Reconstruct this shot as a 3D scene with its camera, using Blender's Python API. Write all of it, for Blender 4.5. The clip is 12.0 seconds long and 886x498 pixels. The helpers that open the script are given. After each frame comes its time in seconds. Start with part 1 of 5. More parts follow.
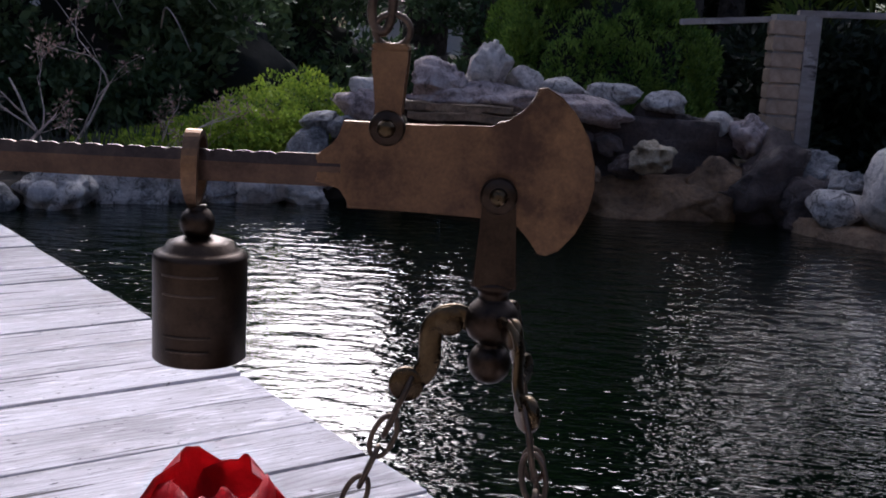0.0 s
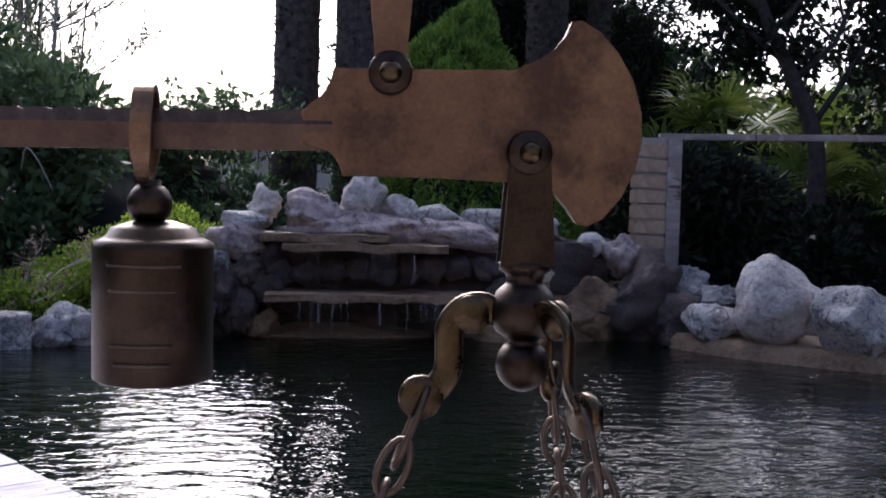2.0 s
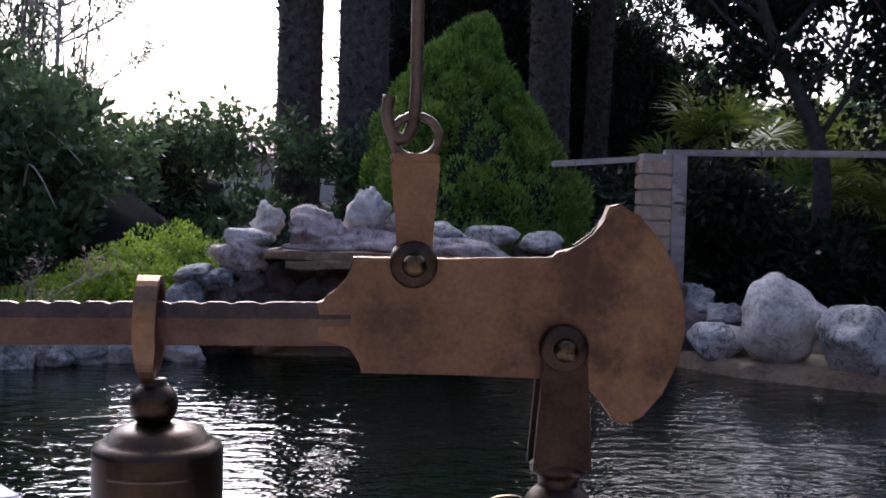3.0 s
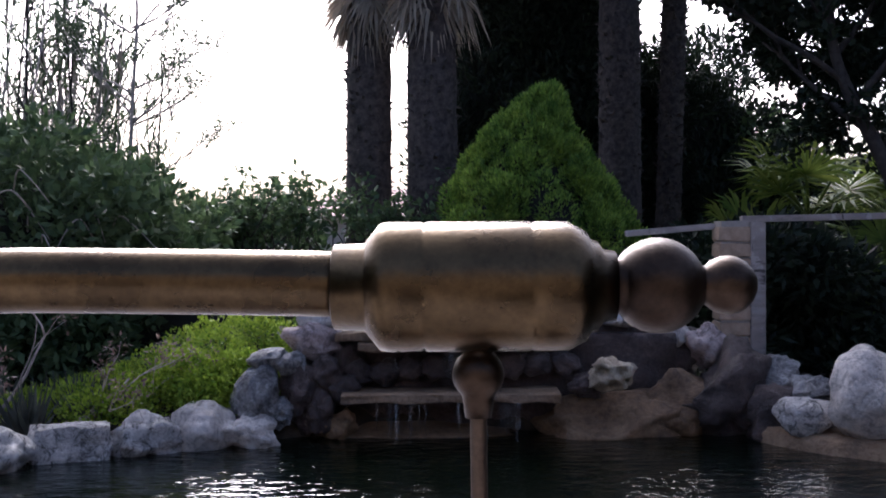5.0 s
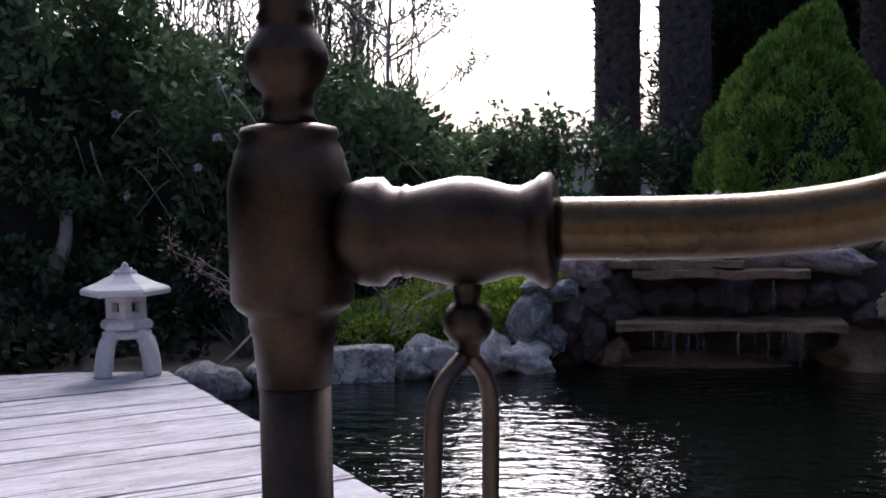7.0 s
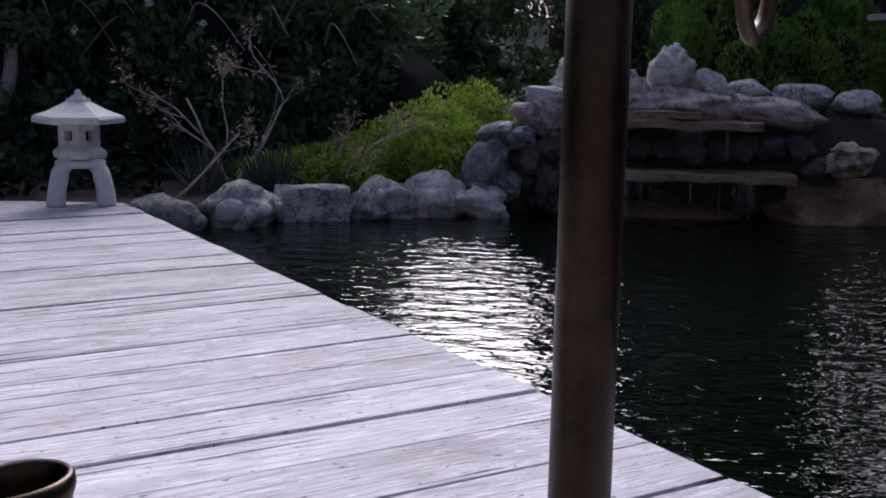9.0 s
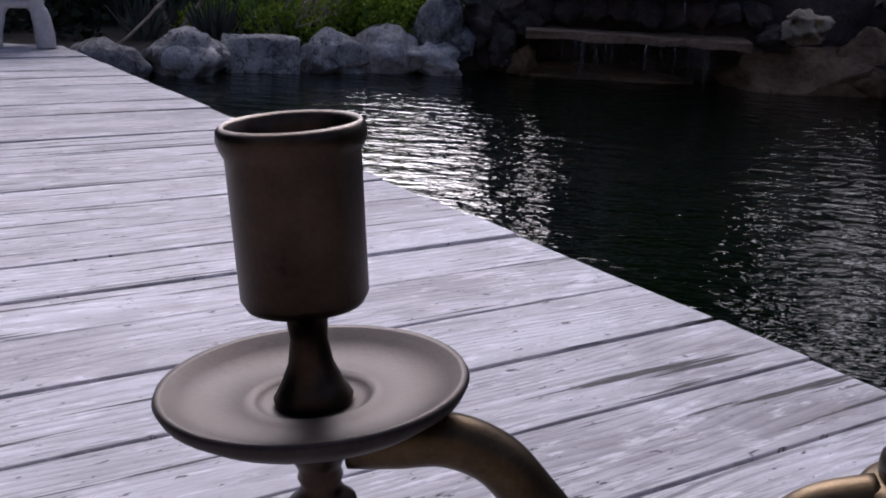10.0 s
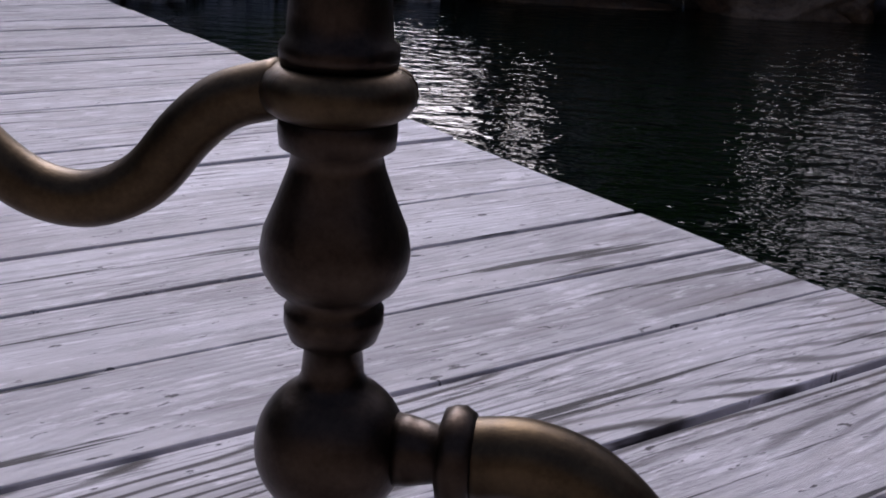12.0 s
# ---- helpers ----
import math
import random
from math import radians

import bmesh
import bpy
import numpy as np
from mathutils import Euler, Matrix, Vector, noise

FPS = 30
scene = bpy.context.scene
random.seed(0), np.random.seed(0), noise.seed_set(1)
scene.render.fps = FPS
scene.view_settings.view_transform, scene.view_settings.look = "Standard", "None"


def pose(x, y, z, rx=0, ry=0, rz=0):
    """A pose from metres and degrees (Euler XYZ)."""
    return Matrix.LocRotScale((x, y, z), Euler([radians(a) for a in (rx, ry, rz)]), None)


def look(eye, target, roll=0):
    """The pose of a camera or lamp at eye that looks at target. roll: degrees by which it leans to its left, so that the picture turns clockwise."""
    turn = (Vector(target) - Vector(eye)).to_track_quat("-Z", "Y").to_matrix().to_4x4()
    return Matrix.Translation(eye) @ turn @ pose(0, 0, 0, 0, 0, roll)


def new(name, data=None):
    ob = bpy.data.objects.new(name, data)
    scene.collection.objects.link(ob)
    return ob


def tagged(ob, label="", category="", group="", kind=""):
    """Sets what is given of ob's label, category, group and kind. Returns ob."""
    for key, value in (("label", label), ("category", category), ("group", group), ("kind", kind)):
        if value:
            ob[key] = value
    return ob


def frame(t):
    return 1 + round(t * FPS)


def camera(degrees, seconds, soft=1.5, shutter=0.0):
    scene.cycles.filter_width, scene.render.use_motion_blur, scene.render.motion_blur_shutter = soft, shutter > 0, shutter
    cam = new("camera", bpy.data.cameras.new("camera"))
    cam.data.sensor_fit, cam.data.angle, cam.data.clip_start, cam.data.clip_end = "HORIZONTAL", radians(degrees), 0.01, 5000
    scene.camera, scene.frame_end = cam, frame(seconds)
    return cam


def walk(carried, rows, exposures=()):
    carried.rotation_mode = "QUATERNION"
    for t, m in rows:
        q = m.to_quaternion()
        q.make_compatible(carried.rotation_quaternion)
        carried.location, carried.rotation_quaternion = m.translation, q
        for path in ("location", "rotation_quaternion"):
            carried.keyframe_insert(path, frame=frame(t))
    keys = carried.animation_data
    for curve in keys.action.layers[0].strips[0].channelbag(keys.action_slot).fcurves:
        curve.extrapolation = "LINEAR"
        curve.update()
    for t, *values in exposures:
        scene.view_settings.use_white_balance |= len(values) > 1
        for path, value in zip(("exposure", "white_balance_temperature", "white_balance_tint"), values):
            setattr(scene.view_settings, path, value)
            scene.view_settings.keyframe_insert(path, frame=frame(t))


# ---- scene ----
cam = camera(42.58, 12.0, soft=1.8)
EXPOSURE = [(0.0, 0.5, 5600, 16), (1.0, 1.0, 5550, 16), (2.0, 1.2, 5550, 16), (5.5, 1.25, 5600, 16), (6.7, 0.85, 5600, 17), (8.5, 0.38, 5550, 17), (9.5, 0.2, 5550, 17), (10.5, -0.02, 5550, 18), (11.5, -0.15, 5550, 18), (12.0, -0.15, 5550, 18)]
PATH = [
    (0, (0.3430, -0.3329, 0.5922), (0.2479, 1.6289, 0.2155), 3.12),
    (0.5, (0.3368, -0.3185, 0.5703), (0.3613, 1.6671, 0.3323), 1.36),
    (1, (0.3351, -0.3012, 0.5455), (0.4331, 1.6908, 0.3961), 1.33),
    (1.5, (0.3224, -0.2868, 0.5413), (0.4382, 1.7058, 0.4141), 1.44),
    (2, (0.3056, -0.2742, 0.5392), (0.4297, 1.7181, 0.4152), 1.38),
    (2.5, (0.2962, -0.2700, 0.5445), (0.4227, 1.7223, 0.4228), 1.37),
    (3, (0.3005, -0.2512, 0.5811), (0.4198, 1.7421, 0.4685), 1.37),
    (4.8, (0.3199, -0.1863, 0.6974), (0.3402, 1.8136, 0.6787), -0.46),
    (5, (0.3037, -0.1866, 0.6939), (0.2943, 1.8132, 0.6648), -0.34),
    (5.5, (0.2318, -0.2058, 0.6872), (0.1234, 1.7903, 0.6235), -0.69),
    (6, (0.1478, -0.2125, 0.6664), (-0.0730, 1.7733, 0.5762), -0.87),
    (6.5, (0.0889, -0.1995, 0.6462), (-0.2435, 1.7698, 0.5392), -0.88),
    (6.7, (0.0758, -0.1969, 0.6472), (-0.2937, 1.7654, 0.5337), -1.17),
    (8.3, (0.0510, -0.1895, 0.5708), (-0.3175, 1.7625, 0.3285), -0.65),
    (8.5, (0.0458, -0.1935, 0.5583), (-0.2973, 1.7596, 0.2872), -0.40),
    (9, (0.0011, -0.2254, 0.5289), (-0.2636, 1.7263, 0.1817), 1.06),
    (9.2, (-0.0215, -0.2239, 0.5180), (-0.2545, 1.7245, 0.1285), 1.52),
    (9.5, (-0.0546, -0.2180, 0.4959), (-0.2444, 1.7194, 0.0370), 2.29),
    (10, (-0.0836, -0.2023, 0.4700), (-0.2074, 1.7132, -0.0916), 3.39),
    (10.5, (-0.0808, -0.2119, 0.4576), (-0.1645, 1.6872, -0.1641), 3.83),
    (10.8, (-0.0667, -0.2012, 0.4370), (-0.1470, 1.6955, -0.1940), 3.35),
    (11, (-0.0487, -0.1953, 0.4289), (-0.1362, 1.6990, -0.2070), 2.55),
    (11.5, (-0.0023, -0.1801, 0.4154), (-0.1285, 1.7118, -0.2208), 3.02),
    (12, (0.0344, -0.2001, 0.4078), (-0.0987, 1.6864, -0.2429), 3.14),
]
walk(cam, [(t, look(e, g, r)) for t, e, g, r in PATH], EXPOSURE)

# ---- world and light ----
world = bpy.data.worlds.new("world")
scene.world = world
world.use_nodes = True
wn = world.node_tree
sky = wn.nodes.new("ShaderNodeTexSky")
sky.sky_type = "NISHITA"
sky.sun_disc = False
sky.sun_elevation, sky.sun_rotation = radians(38), radians(-8)
sky.air_density, sky.dust_density, sky.ozone_density = 0.6, 6.5, 0.5
wn.links.new(sky.outputs[0], wn.nodes["Background"].inputs[0])
wn.nodes["Background"].inputs[1].default_value = 0.15
sun_data = bpy.data.lights.new("sun", "SUN")
sun_data.energy, sun_data.angle, sun_data.color = 1.4, radians(34), (1.0, 0.97, 0.94)
sun = new("sun", sun_data)
sun.matrix_world = look((-0.68, 4.75, 3.75), (0, 0, 0))


# ---- materials ----
def material(name, build):
    m = bpy.data.materials.new(name)
    m.use_nodes = True
    nt = m.node_tree
    bsdf = nt.nodes["Principled BSDF"]
    build(nt, bsdf)
    return m


def node(nt, kind, **inputs):
    n = nt.nodes.new(kind)
    for k, v in inputs.items():
        n.inputs[k.replace("_", " ")].default_value = v
    return n


def coords(nt, scale=(1, 1, 1), turn=0.0):
    tc = nt.nodes.new("ShaderNodeTexCoord")
    mp = nt.nodes.new("ShaderNodeMapping")
    mp.inputs["Scale"].default_value = scale
    mp.inputs["Rotation"].default_value = (0, 0, turn)
    nt.links.new(tc.outputs["Object"], mp.inputs[0])
    return mp.outputs[0]


def noise_tex(nt, vec, scale, detail=6.0, rough=0.6):
    n = node(nt, "ShaderNodeTexNoise", Scale=scale, Detail=detail, Roughness=rough)
    if vec is not None:
        nt.links.new(vec, n.inputs["Vector"])
    return n.outputs["Fac"]


def ramp(nt, fac, stops):
    r = nt.nodes.new("ShaderNodeValToRGB")
    el = r.color_ramp.elements
    while len(el) < len(stops):
        el.new(0.5)
    for e, (pos, col) in zip(el, stops):
        e.position, e.color = pos, (*col, 1)
    nt.links.new(fac, r.inputs[0])
    return r.outputs[0]


def mix(nt, fac, a, b, mode="MIX"):
    m = nt.nodes.new("ShaderNodeMix")
    m.data_type, m.blend_type = "RGBA", mode
    for sock, v in ((m.inputs[0], fac), (m.inputs[6], a), (m.inputs[7], b)):
        if isinstance(v, (float, int)):
            sock.default_value = v
        elif isinstance(v, tuple):
            sock.default_value = (*v, 1)
        else:
            nt.links.new(v, sock)
    return m.outputs[2]


def bump(nt, bsdf, height, strength=0.4, distance=0.01):
    b = node(nt, "ShaderNodeBump", Strength=strength, Distance=distance)
    nt.links.new(height, b.inputs["Height"])
    nt.links.new(b.outputs[0], bsdf.inputs["Normal"])


def rough_from(nt, bsdf, fac, lo, hi):
    mr = nt.nodes.new("ShaderNodeMapRange")
    mr.inputs["To Min"].default_value, mr.inputs["To Max"].default_value = lo, hi
    nt.links.new(fac, mr.inputs["Value"])
    nt.links.new(mr.outputs[0], bsdf.inputs["Roughness"])


def brass_material(name, dark, light, lo, hi, blotch=90):
    def build(nt, b):
        v = coords(nt)
        big, fine = noise_tex(nt, v, blotch, 5), noise_tex(nt, v, 900, 6)
        c = ramp(nt, big, [(0.3, dark), (0.62, light), (0.85, tuple(x * 1.25 for x in light))])
        c = mix(nt, 0.35, c, ramp(nt, fine, [(0.3, dark), (0.75, light)]))
        if blotch < 60:
            stain = noise_tex(nt, v, blotch * 0.7, 6, 0.7)
            c = mix(nt, ramp(nt, stain, [(0.46, (0, 0, 0)), (0.60, (0.8, 0.8, 0.8))]), c, tuple(x * 0.75 for x in dark))
        nt.links.new(c, b.inputs["Base Color"])
        b.inputs["Metallic"].default_value = 1.0
        rough_from(nt, b, big, lo, hi)
        bump(nt, b, fine, 0.12, 0.0006)
    return material(name, build)


def stone_material(name, cols, scale=9.0, veins=0.0, wet=0.85):
    def build(nt, b):
        v = coords(nt)
        info = nt.nodes.new("ShaderNodeObjectInfo")
        add = nt.nodes.new("ShaderNodeVectorMath")
        add.operation = "ADD"
        nt.links.new(v, add.inputs[0])
        nt.links.new(info.outputs["Location"], add.inputs[1])
        v = add.outputs[0]
        a, f = noise_tex(nt, v, scale, 8, 0.7), noise_tex(nt, v, scale * 9, 8, 0.7)
        c = ramp(nt, a, [(0.34, cols[0]), (0.5, cols[1]), (0.66, cols[2])])
        c = mix(nt, 0.28, c, ramp(nt, f, [(0.40, tuple(x * 0.3 for x in cols[1])), (0.56, cols[2])]))
        if veins:
            cr = node(nt, "ShaderNodeTexNoise", Scale=scale * 2.2, Detail=9.0, Roughness=0.75, Distortion=1.2)
            nt.links.new(v, cr.inputs["Vector"])
            c = mix(nt, ramp(nt, cr.outputs["Fac"], [(0.40, (veins,) * 3), (0.485, (0, 0, 0))]), c, tuple(x * 0.22 for x in cols[0]))
            c = mix(nt, ramp(nt, cr.outputs["Fac"], [(0.56, (0, 0, 0)), (0.64, (veins,) * 3)]), c, (0.74, 0.72, 0.70))
        nt.links.new(c, b.inputs["Base Color"])
        b.inputs["Roughness"].default_value = wet
        h = mix(nt, 0.4, a, f)
        bump(nt, b, h, 1.0, 0.035)
    return material(name, build)


def leaf_material(name, cols, rough=0.55, shine=0.3, patch=5.0):
    def build(nt, b):
        g = nt.nodes.new("ShaderNodeNewGeometry")
        c = ramp(nt, g.outputs["Random Per Island"], [(0.0, cols[0]), (0.55, cols[1]), (1.0, cols[2])])
        v = coords(nt)
        c = mix(nt, 0.5, c, ramp(nt, noise_tex(nt, v, patch, 3), [(0.37, cols[0]), (0.63, cols[2])]))
        nt.links.new(c, b.inputs["Base Color"])
        b.inputs["Roughness"].default_value = rough
        b.inputs["Specular IOR Level"].default_value = shine
        tr = nt.nodes.new("ShaderNodeBsdfTranslucent")
        nt.links.new(c, tr.inputs[0])
        ms = nt.nodes.new("ShaderNodeMixShader")
        ms.inputs[0].default_value = 0.3
        nt.links.new(b.outputs[0], ms.inputs[1])
        nt.links.new(tr.outputs[0], ms.inputs[2])
        nt.links.new(ms.outputs[0], nt.nodes["Material Output"].inputs[0])
    return material(name, build)


def wood_material(name, cols, grain_dark, rings=0.25, fibre=0.5):
    """Weathered boards: the grain runs along each board's own x."""
    def build(nt, b):
        tc = nt.nodes.new("ShaderNodeTexCoord")
        info = nt.nodes.new("ShaderNodeObjectInfo")
        off = nt.nodes.new("ShaderNodeVectorMath")
        off.operation = "SCALE"
        off.inputs[0].default_value = (37.0, 11.0, 23.0)
        nt.links.new(info.outputs["Random"], off.inputs["Scale"])
        add = nt.nodes.new("ShaderNodeVectorMath")
        nt.links.new(tc.outputs["Object"], add.inputs[0])
        nt.links.new(off.outputs[0], add.inputs[1])
        def stretched(sx, sy, sz=8.0):
            m = nt.nodes.new("ShaderNodeMapping")
            m.inputs["Scale"].default_value = (sx, sy, sz)
            nt.links.new(add.outputs[0], m.inputs[0])
            return m.outputs[0]

        def limits(fac, lo, hi, top):
            return ramp(nt, fac, [(lo, (0, 0, 0)), (hi, (top,) * 3)])

        # year rings: bowed contour lines that close into arches
        sep = nt.nodes.new("ShaderNodeSeparateXYZ")
        nt.links.new(add.outputs[0], sep.inputs[0])
        swell = node(nt, "ShaderNodeTexNoise", Scale=1.0, Detail=1.5, Roughness=0.4)
        nt.links.new(stretched(1.1, 6.5, 3.0), swell.inputs["Vector"])

        def calc(kind, x, y, z=0.0):
            m = nt.nodes.new("ShaderNodeMath")
            m.operation = kind
            for sock, v in zip(m.inputs, (x, y, z)):
                if isinstance(v, float):
                    sock.default_value = v
                else:
                    nt.links.new(v, sock)
            return m.outputs[0]

        rise = calc("MULTIPLY_ADD", swell.outputs["Fac"], 17.0, calc("MULTIPLY", sep.outputs["Y"], 58.0))
        rise = calc("ADD", rise, calc("MULTIPLY", noise_tex(nt, stretched(6.0, 40.0), 1.0, 3), 0.7))
        ring = calc("PINGPONG", rise, 0.5)
        fine = noise_tex(nt, stretched(13.0, 230.0, 40.0), 1.0, 8, 0.75)
        blot = noise_tex(nt, stretched(3.0, 9.0), 1.0, 6, 0.65)
        base = ramp(nt, blot, [(0.34, cols[0]), (0.5, cols[1]), (0.66, cols[2])])
        # bleached flakes
        flakes = noise_tex(nt, stretched(14.0, 70.0), 1.0, 6, 0.7)
        base = mix(nt, limits(flakes, 0.55, 0.62, 0.6), base, tuple(min(0.86, x * 1.32) for x in cols[2]))
        worn = limits(noise_tex(nt, stretched(2.5, 11.0), 1.0, 5, 0.65), 0.44, 0.62, 1.0)
        base = mix(nt, mix(nt, 1.0, limits(fine, 0.50, 0.58, fibre), worn, "MULTIPLY"), base, grain_dark)
        patch = limits(noise_tex(nt, stretched(1.3, 6.0), 1.0, 4), 0.36, 0.54, rings)
        lines = mix(nt, 1.0, ramp(nt, ring, [(0.0, (1, 1, 1)), (0.10, (0.85, 0.85, 0.85)), (0.21, (0, 0, 0))]), patch, "MULTIPLY")
        base = mix(nt, lines, base, grain_dark)
        # drying cracks, nicks and knots
        cracks = noise_tex(nt, stretched(2.0, 60.0), 1.0, 5, 0.6)
        base = mix(nt, limits(cracks, 0.61, 0.64, 0.95), base, tuple(x * 0.6 for x in grain_dark))
        nicks = noise_tex(nt, stretched(42.0, 110.0), 1.0, 4, 0.6)
        base = mix(nt, limits(nicks, 0.645, 0.68, 0.85), base, tuple(x * 0.7 for x in grain_dark))
        stain = noise_tex(nt, stretched(4.0, 12.0), 1.0, 5, 0.7)
        base = mix(nt, limits(stain, 0.56, 0.70, 0.35), base, (0.30, 0.24, 0.21))
        tone = nt.nodes.new("ShaderNodeMapRange")
        tone.inputs["To Min"].default_value, tone.inputs["To Max"].default_value = 0.84, 1.1
        nt.links.new(info.outputs["Random"], tone.inputs["Value"])
        tv = nt.nodes.new("ShaderNodeVectorMath")
        tv.operation = "SCALE"
        nt.links.new(base, tv.inputs[0])
        nt.links.new(tone.outputs[0], tv.inputs["Scale"])
        nt.links.new(tv.outputs[0], b.inputs["Base Color"])
        b.inputs["Roughness"].default_value = 0.72
        b.inputs["Specular IOR Level"].default_value = 0.35
        bump(nt, b, mix(nt, 0.4, fine, ring), 0.7, 0.003)
    return material(name, build)


def plain_material(name, a, c, scale, rough=0.7, bumpy=0.3):
    def build(nt, b):
        f = noise_tex(nt, coords(nt), scale, 6, 0.65)
        nt.links.new(ramp(nt, f, [(0.35, a), (0.65, c)]), b.inputs["Base Color"])
        b.inputs["Roughness"].default_value = rough
        bump(nt, b, f, bumpy, 0.01)
    return material(name, build)


def water_material():
    def build(nt, b):
        v = coords(nt)
        b.inputs["Base Color"].default_value = (0.0012, 0.0032, 0.0017, 1)
        b.inputs["Roughness"].default_value = 0.0
        b.inputs["IOR"].default_value = 1.33
        b.inputs["Specular IOR Level"].default_value = 0.85
        mp = nt.nodes.new("ShaderNodeMapping")
        mp.inputs["Scale"].default_value = (1.0, 1.9, 1.0)
        nt.links.new(v, mp.inputs[0])
        a, c = noise_tex(nt, mp.outputs[0], 9.0, 3, 0.5), noise_tex(nt, mp.outputs[0], 27.0, 2, 0.5)
        bump(nt, b, mix(nt, 0.24, a, c), 0.52, 0.019)
    return material("pond_water", build)


BRASS = brass_material("aged_brass", (0.020, 0.0145, 0.012), (0.070, 0.049, 0.034), 0.30, 0.48)
BRASS_TUBE = brass_material("rubbed_brass", (0.034, 0.024, 0.016), (0.120, 0.084, 0.043), 0.22, 0.34)
# Greyer and rougher than the column's brass; for the drip plate.
DULL_BRASS = brass_material("dull_grey_brass", (0.030, 0.025, 0.023), (0.062, 0.051, 0.046), 0.46, 0.64)
BRONZE = brass_material("bronze_plate", (0.070, 0.046, 0.040), (0.25, 0.155, 0.085), 0.36, 0.55, 34)
BEAM_BRONZE = brass_material("dark_bronze_beam", (0.035, 0.025, 0.022), (0.115, 0.076, 0.054), 0.36, 0.52)
WORN_BRASS = brass_material("worn_brass", (0.032, 0.023, 0.015), (0.105, 0.072, 0.038), 0.34, 0.48)
IRON = brass_material("dark_link", (0.06, 0.045, 0.035), (0.16, 0.12, 0.09), 0.4, 0.6)
DECK = wood_material("weathered_deck", ((0.36, 0.335, 0.345), (0.52, 0.495, 0.515), (0.64, 0.615, 0.645)), (0.055, 0.045, 0.045))
GRAINY_DECK = wood_material("weathered_deck_open_grain", ((0.36, 0.335, 0.345), (0.52, 0.495, 0.515), (0.64, 0.615, 0.645)), (0.045, 0.036, 0.036), 1.0, 0.75)
GREY_ROCK = stone_material("grey_rock", ((0.23, 0.22, 0.21), (0.54, 0.51, 0.48), (0.84, 0.79, 0.74)), 9, 0.8)
PALE_ROCK = stone_material("pale_rock", ((0.43, 0.38, 0.34), (0.70, 0.63, 0.57), (0.88, 0.81, 0.74)), 7, 0.45)
BLUE_ROCK = stone_material("blue_grey_rock", ((0.07, 0.071, 0.075), (0.22, 0.215, 0.215), (0.55, 0.52, 0.49)), 7, 0.6)
QUARTZ = stone_material("quartz", ((0.52, 0.50, 0.49), (0.68, 0.66, 0.65), (0.82, 0.80, 0.79)), 12, 0.3)
PINK_ROCK = stone_material("mauve_rock", ((0.28, 0.205, 0.19), (0.52, 0.41, 0.38), (0.70, 0.59, 0.55)), 7, 0.65)
# Wet stone, darkened further to hold the shade of recess and flank.
WET_SHADED_ROCK = stone_material("wet_shaded_rock", ((0.028, 0.020, 0.018), (0.066, 0.047, 0.041), (0.16, 0.115, 0.10)), 8, 0, 0.35)
BROWN_ROCK = stone_material("brown_rock", ((0.08, 0.045, 0.025), (0.21, 0.125, 0.065), (0.36, 0.235, 0.13)), 5, 0, 0.55)
SLAB = stone_material("ledge_slab", ((0.12, 0.075, 0.045), (0.28, 0.18, 0.105), (0.43, 0.30, 0.185)), 6, 0, 0.5)
SKULL_ROCK = stone_material("tan_rock", ((0.22, 0.16, 0.10), (0.62, 0.51, 0.36), (0.80, 0.70, 0.53)), 14)
CONCRETE = plain_material("cast_stone", (0.50, 0.48, 0.46), (0.62, 0.60, 0.58), 60, 0.85, 0.25)
BRICK = plain_material("tan_brick", (0.34, 0.24, 0.165), (0.47, 0.35, 0.25), 30, 0.9, 0.4)
MORTAR = plain_material("mortar", (0.30, 0.27, 0.24), (0.38, 0.34, 0.30), 80, 0.95, 0.4)
GREY_WOOD = wood_material("grey_post", ((0.26, 0.22, 0.20), (0.36, 0.31, 0.28), (0.45, 0.40, 0.37)), (0.12, 0.10, 0.09))
SOIL = plain_material("garden_soil", (0.022, 0.017, 0.012), (0.06, 0.045, 0.03), 12, 0.95, 0.6)
BARK = plain_material("palm_bark", (0.022, 0.017, 0.015), (0.095, 0.075, 0.065), 26, 0.9, 0.9)
DARK_BARK = plain_material("tree_bark", (0.02, 0.016, 0.014), (0.06, 0.05, 0.042), 22, 0.9, 0.7)
TWIG = plain_material("dry_twig", (0.30, 0.24, 0.21), (0.46, 0.39, 0.35), 40, 0.85, 0.2)
PALE_STEM = plain_material("pale_bark", (0.26, 0.22, 0.20), (0.40, 0.35, 0.32), 25, 0.85, 0.4)
MOUND_LEAF = leaf_material("groundcover_leaf", ((0.075, 0.145, 0.012), (0.23, 0.37, 0.03), (0.46, 0.56, 0.07)), patch=12.0)
CONIFER_LEAF = leaf_material("conifer_leaf", ((0.035, 0.085, 0.014), (0.12, 0.24, 0.03), (0.30, 0.42, 0.07)), patch=9.0)
HEDGE_LEAF = leaf_material("hedge_leaf", ((0.02, 0.042, 0.016), (0.055, 0.10, 0.04), (0.15, 0.21, 0.095)))
REED_LEAF = leaf_material("reed_leaf", ((0.03, 0.055, 0.025), (0.07, 0.11, 0.055), (0.16, 0.19, 0.11)))
# Near-black leaves: the deep shade of the trees is put into the colour.
SHADED_LEAF = leaf_material("shaded_leaf", ((0.006, 0.011, 0.007), (0.014, 0.024, 0.013), (0.03, 0.045, 0.022)))
FAN_LEAF = leaf_material("fan_palm_leaf", ((0.05, 0.09, 0.015), (0.12, 0.19, 0.03), (0.28, 0.33, 0.07)))
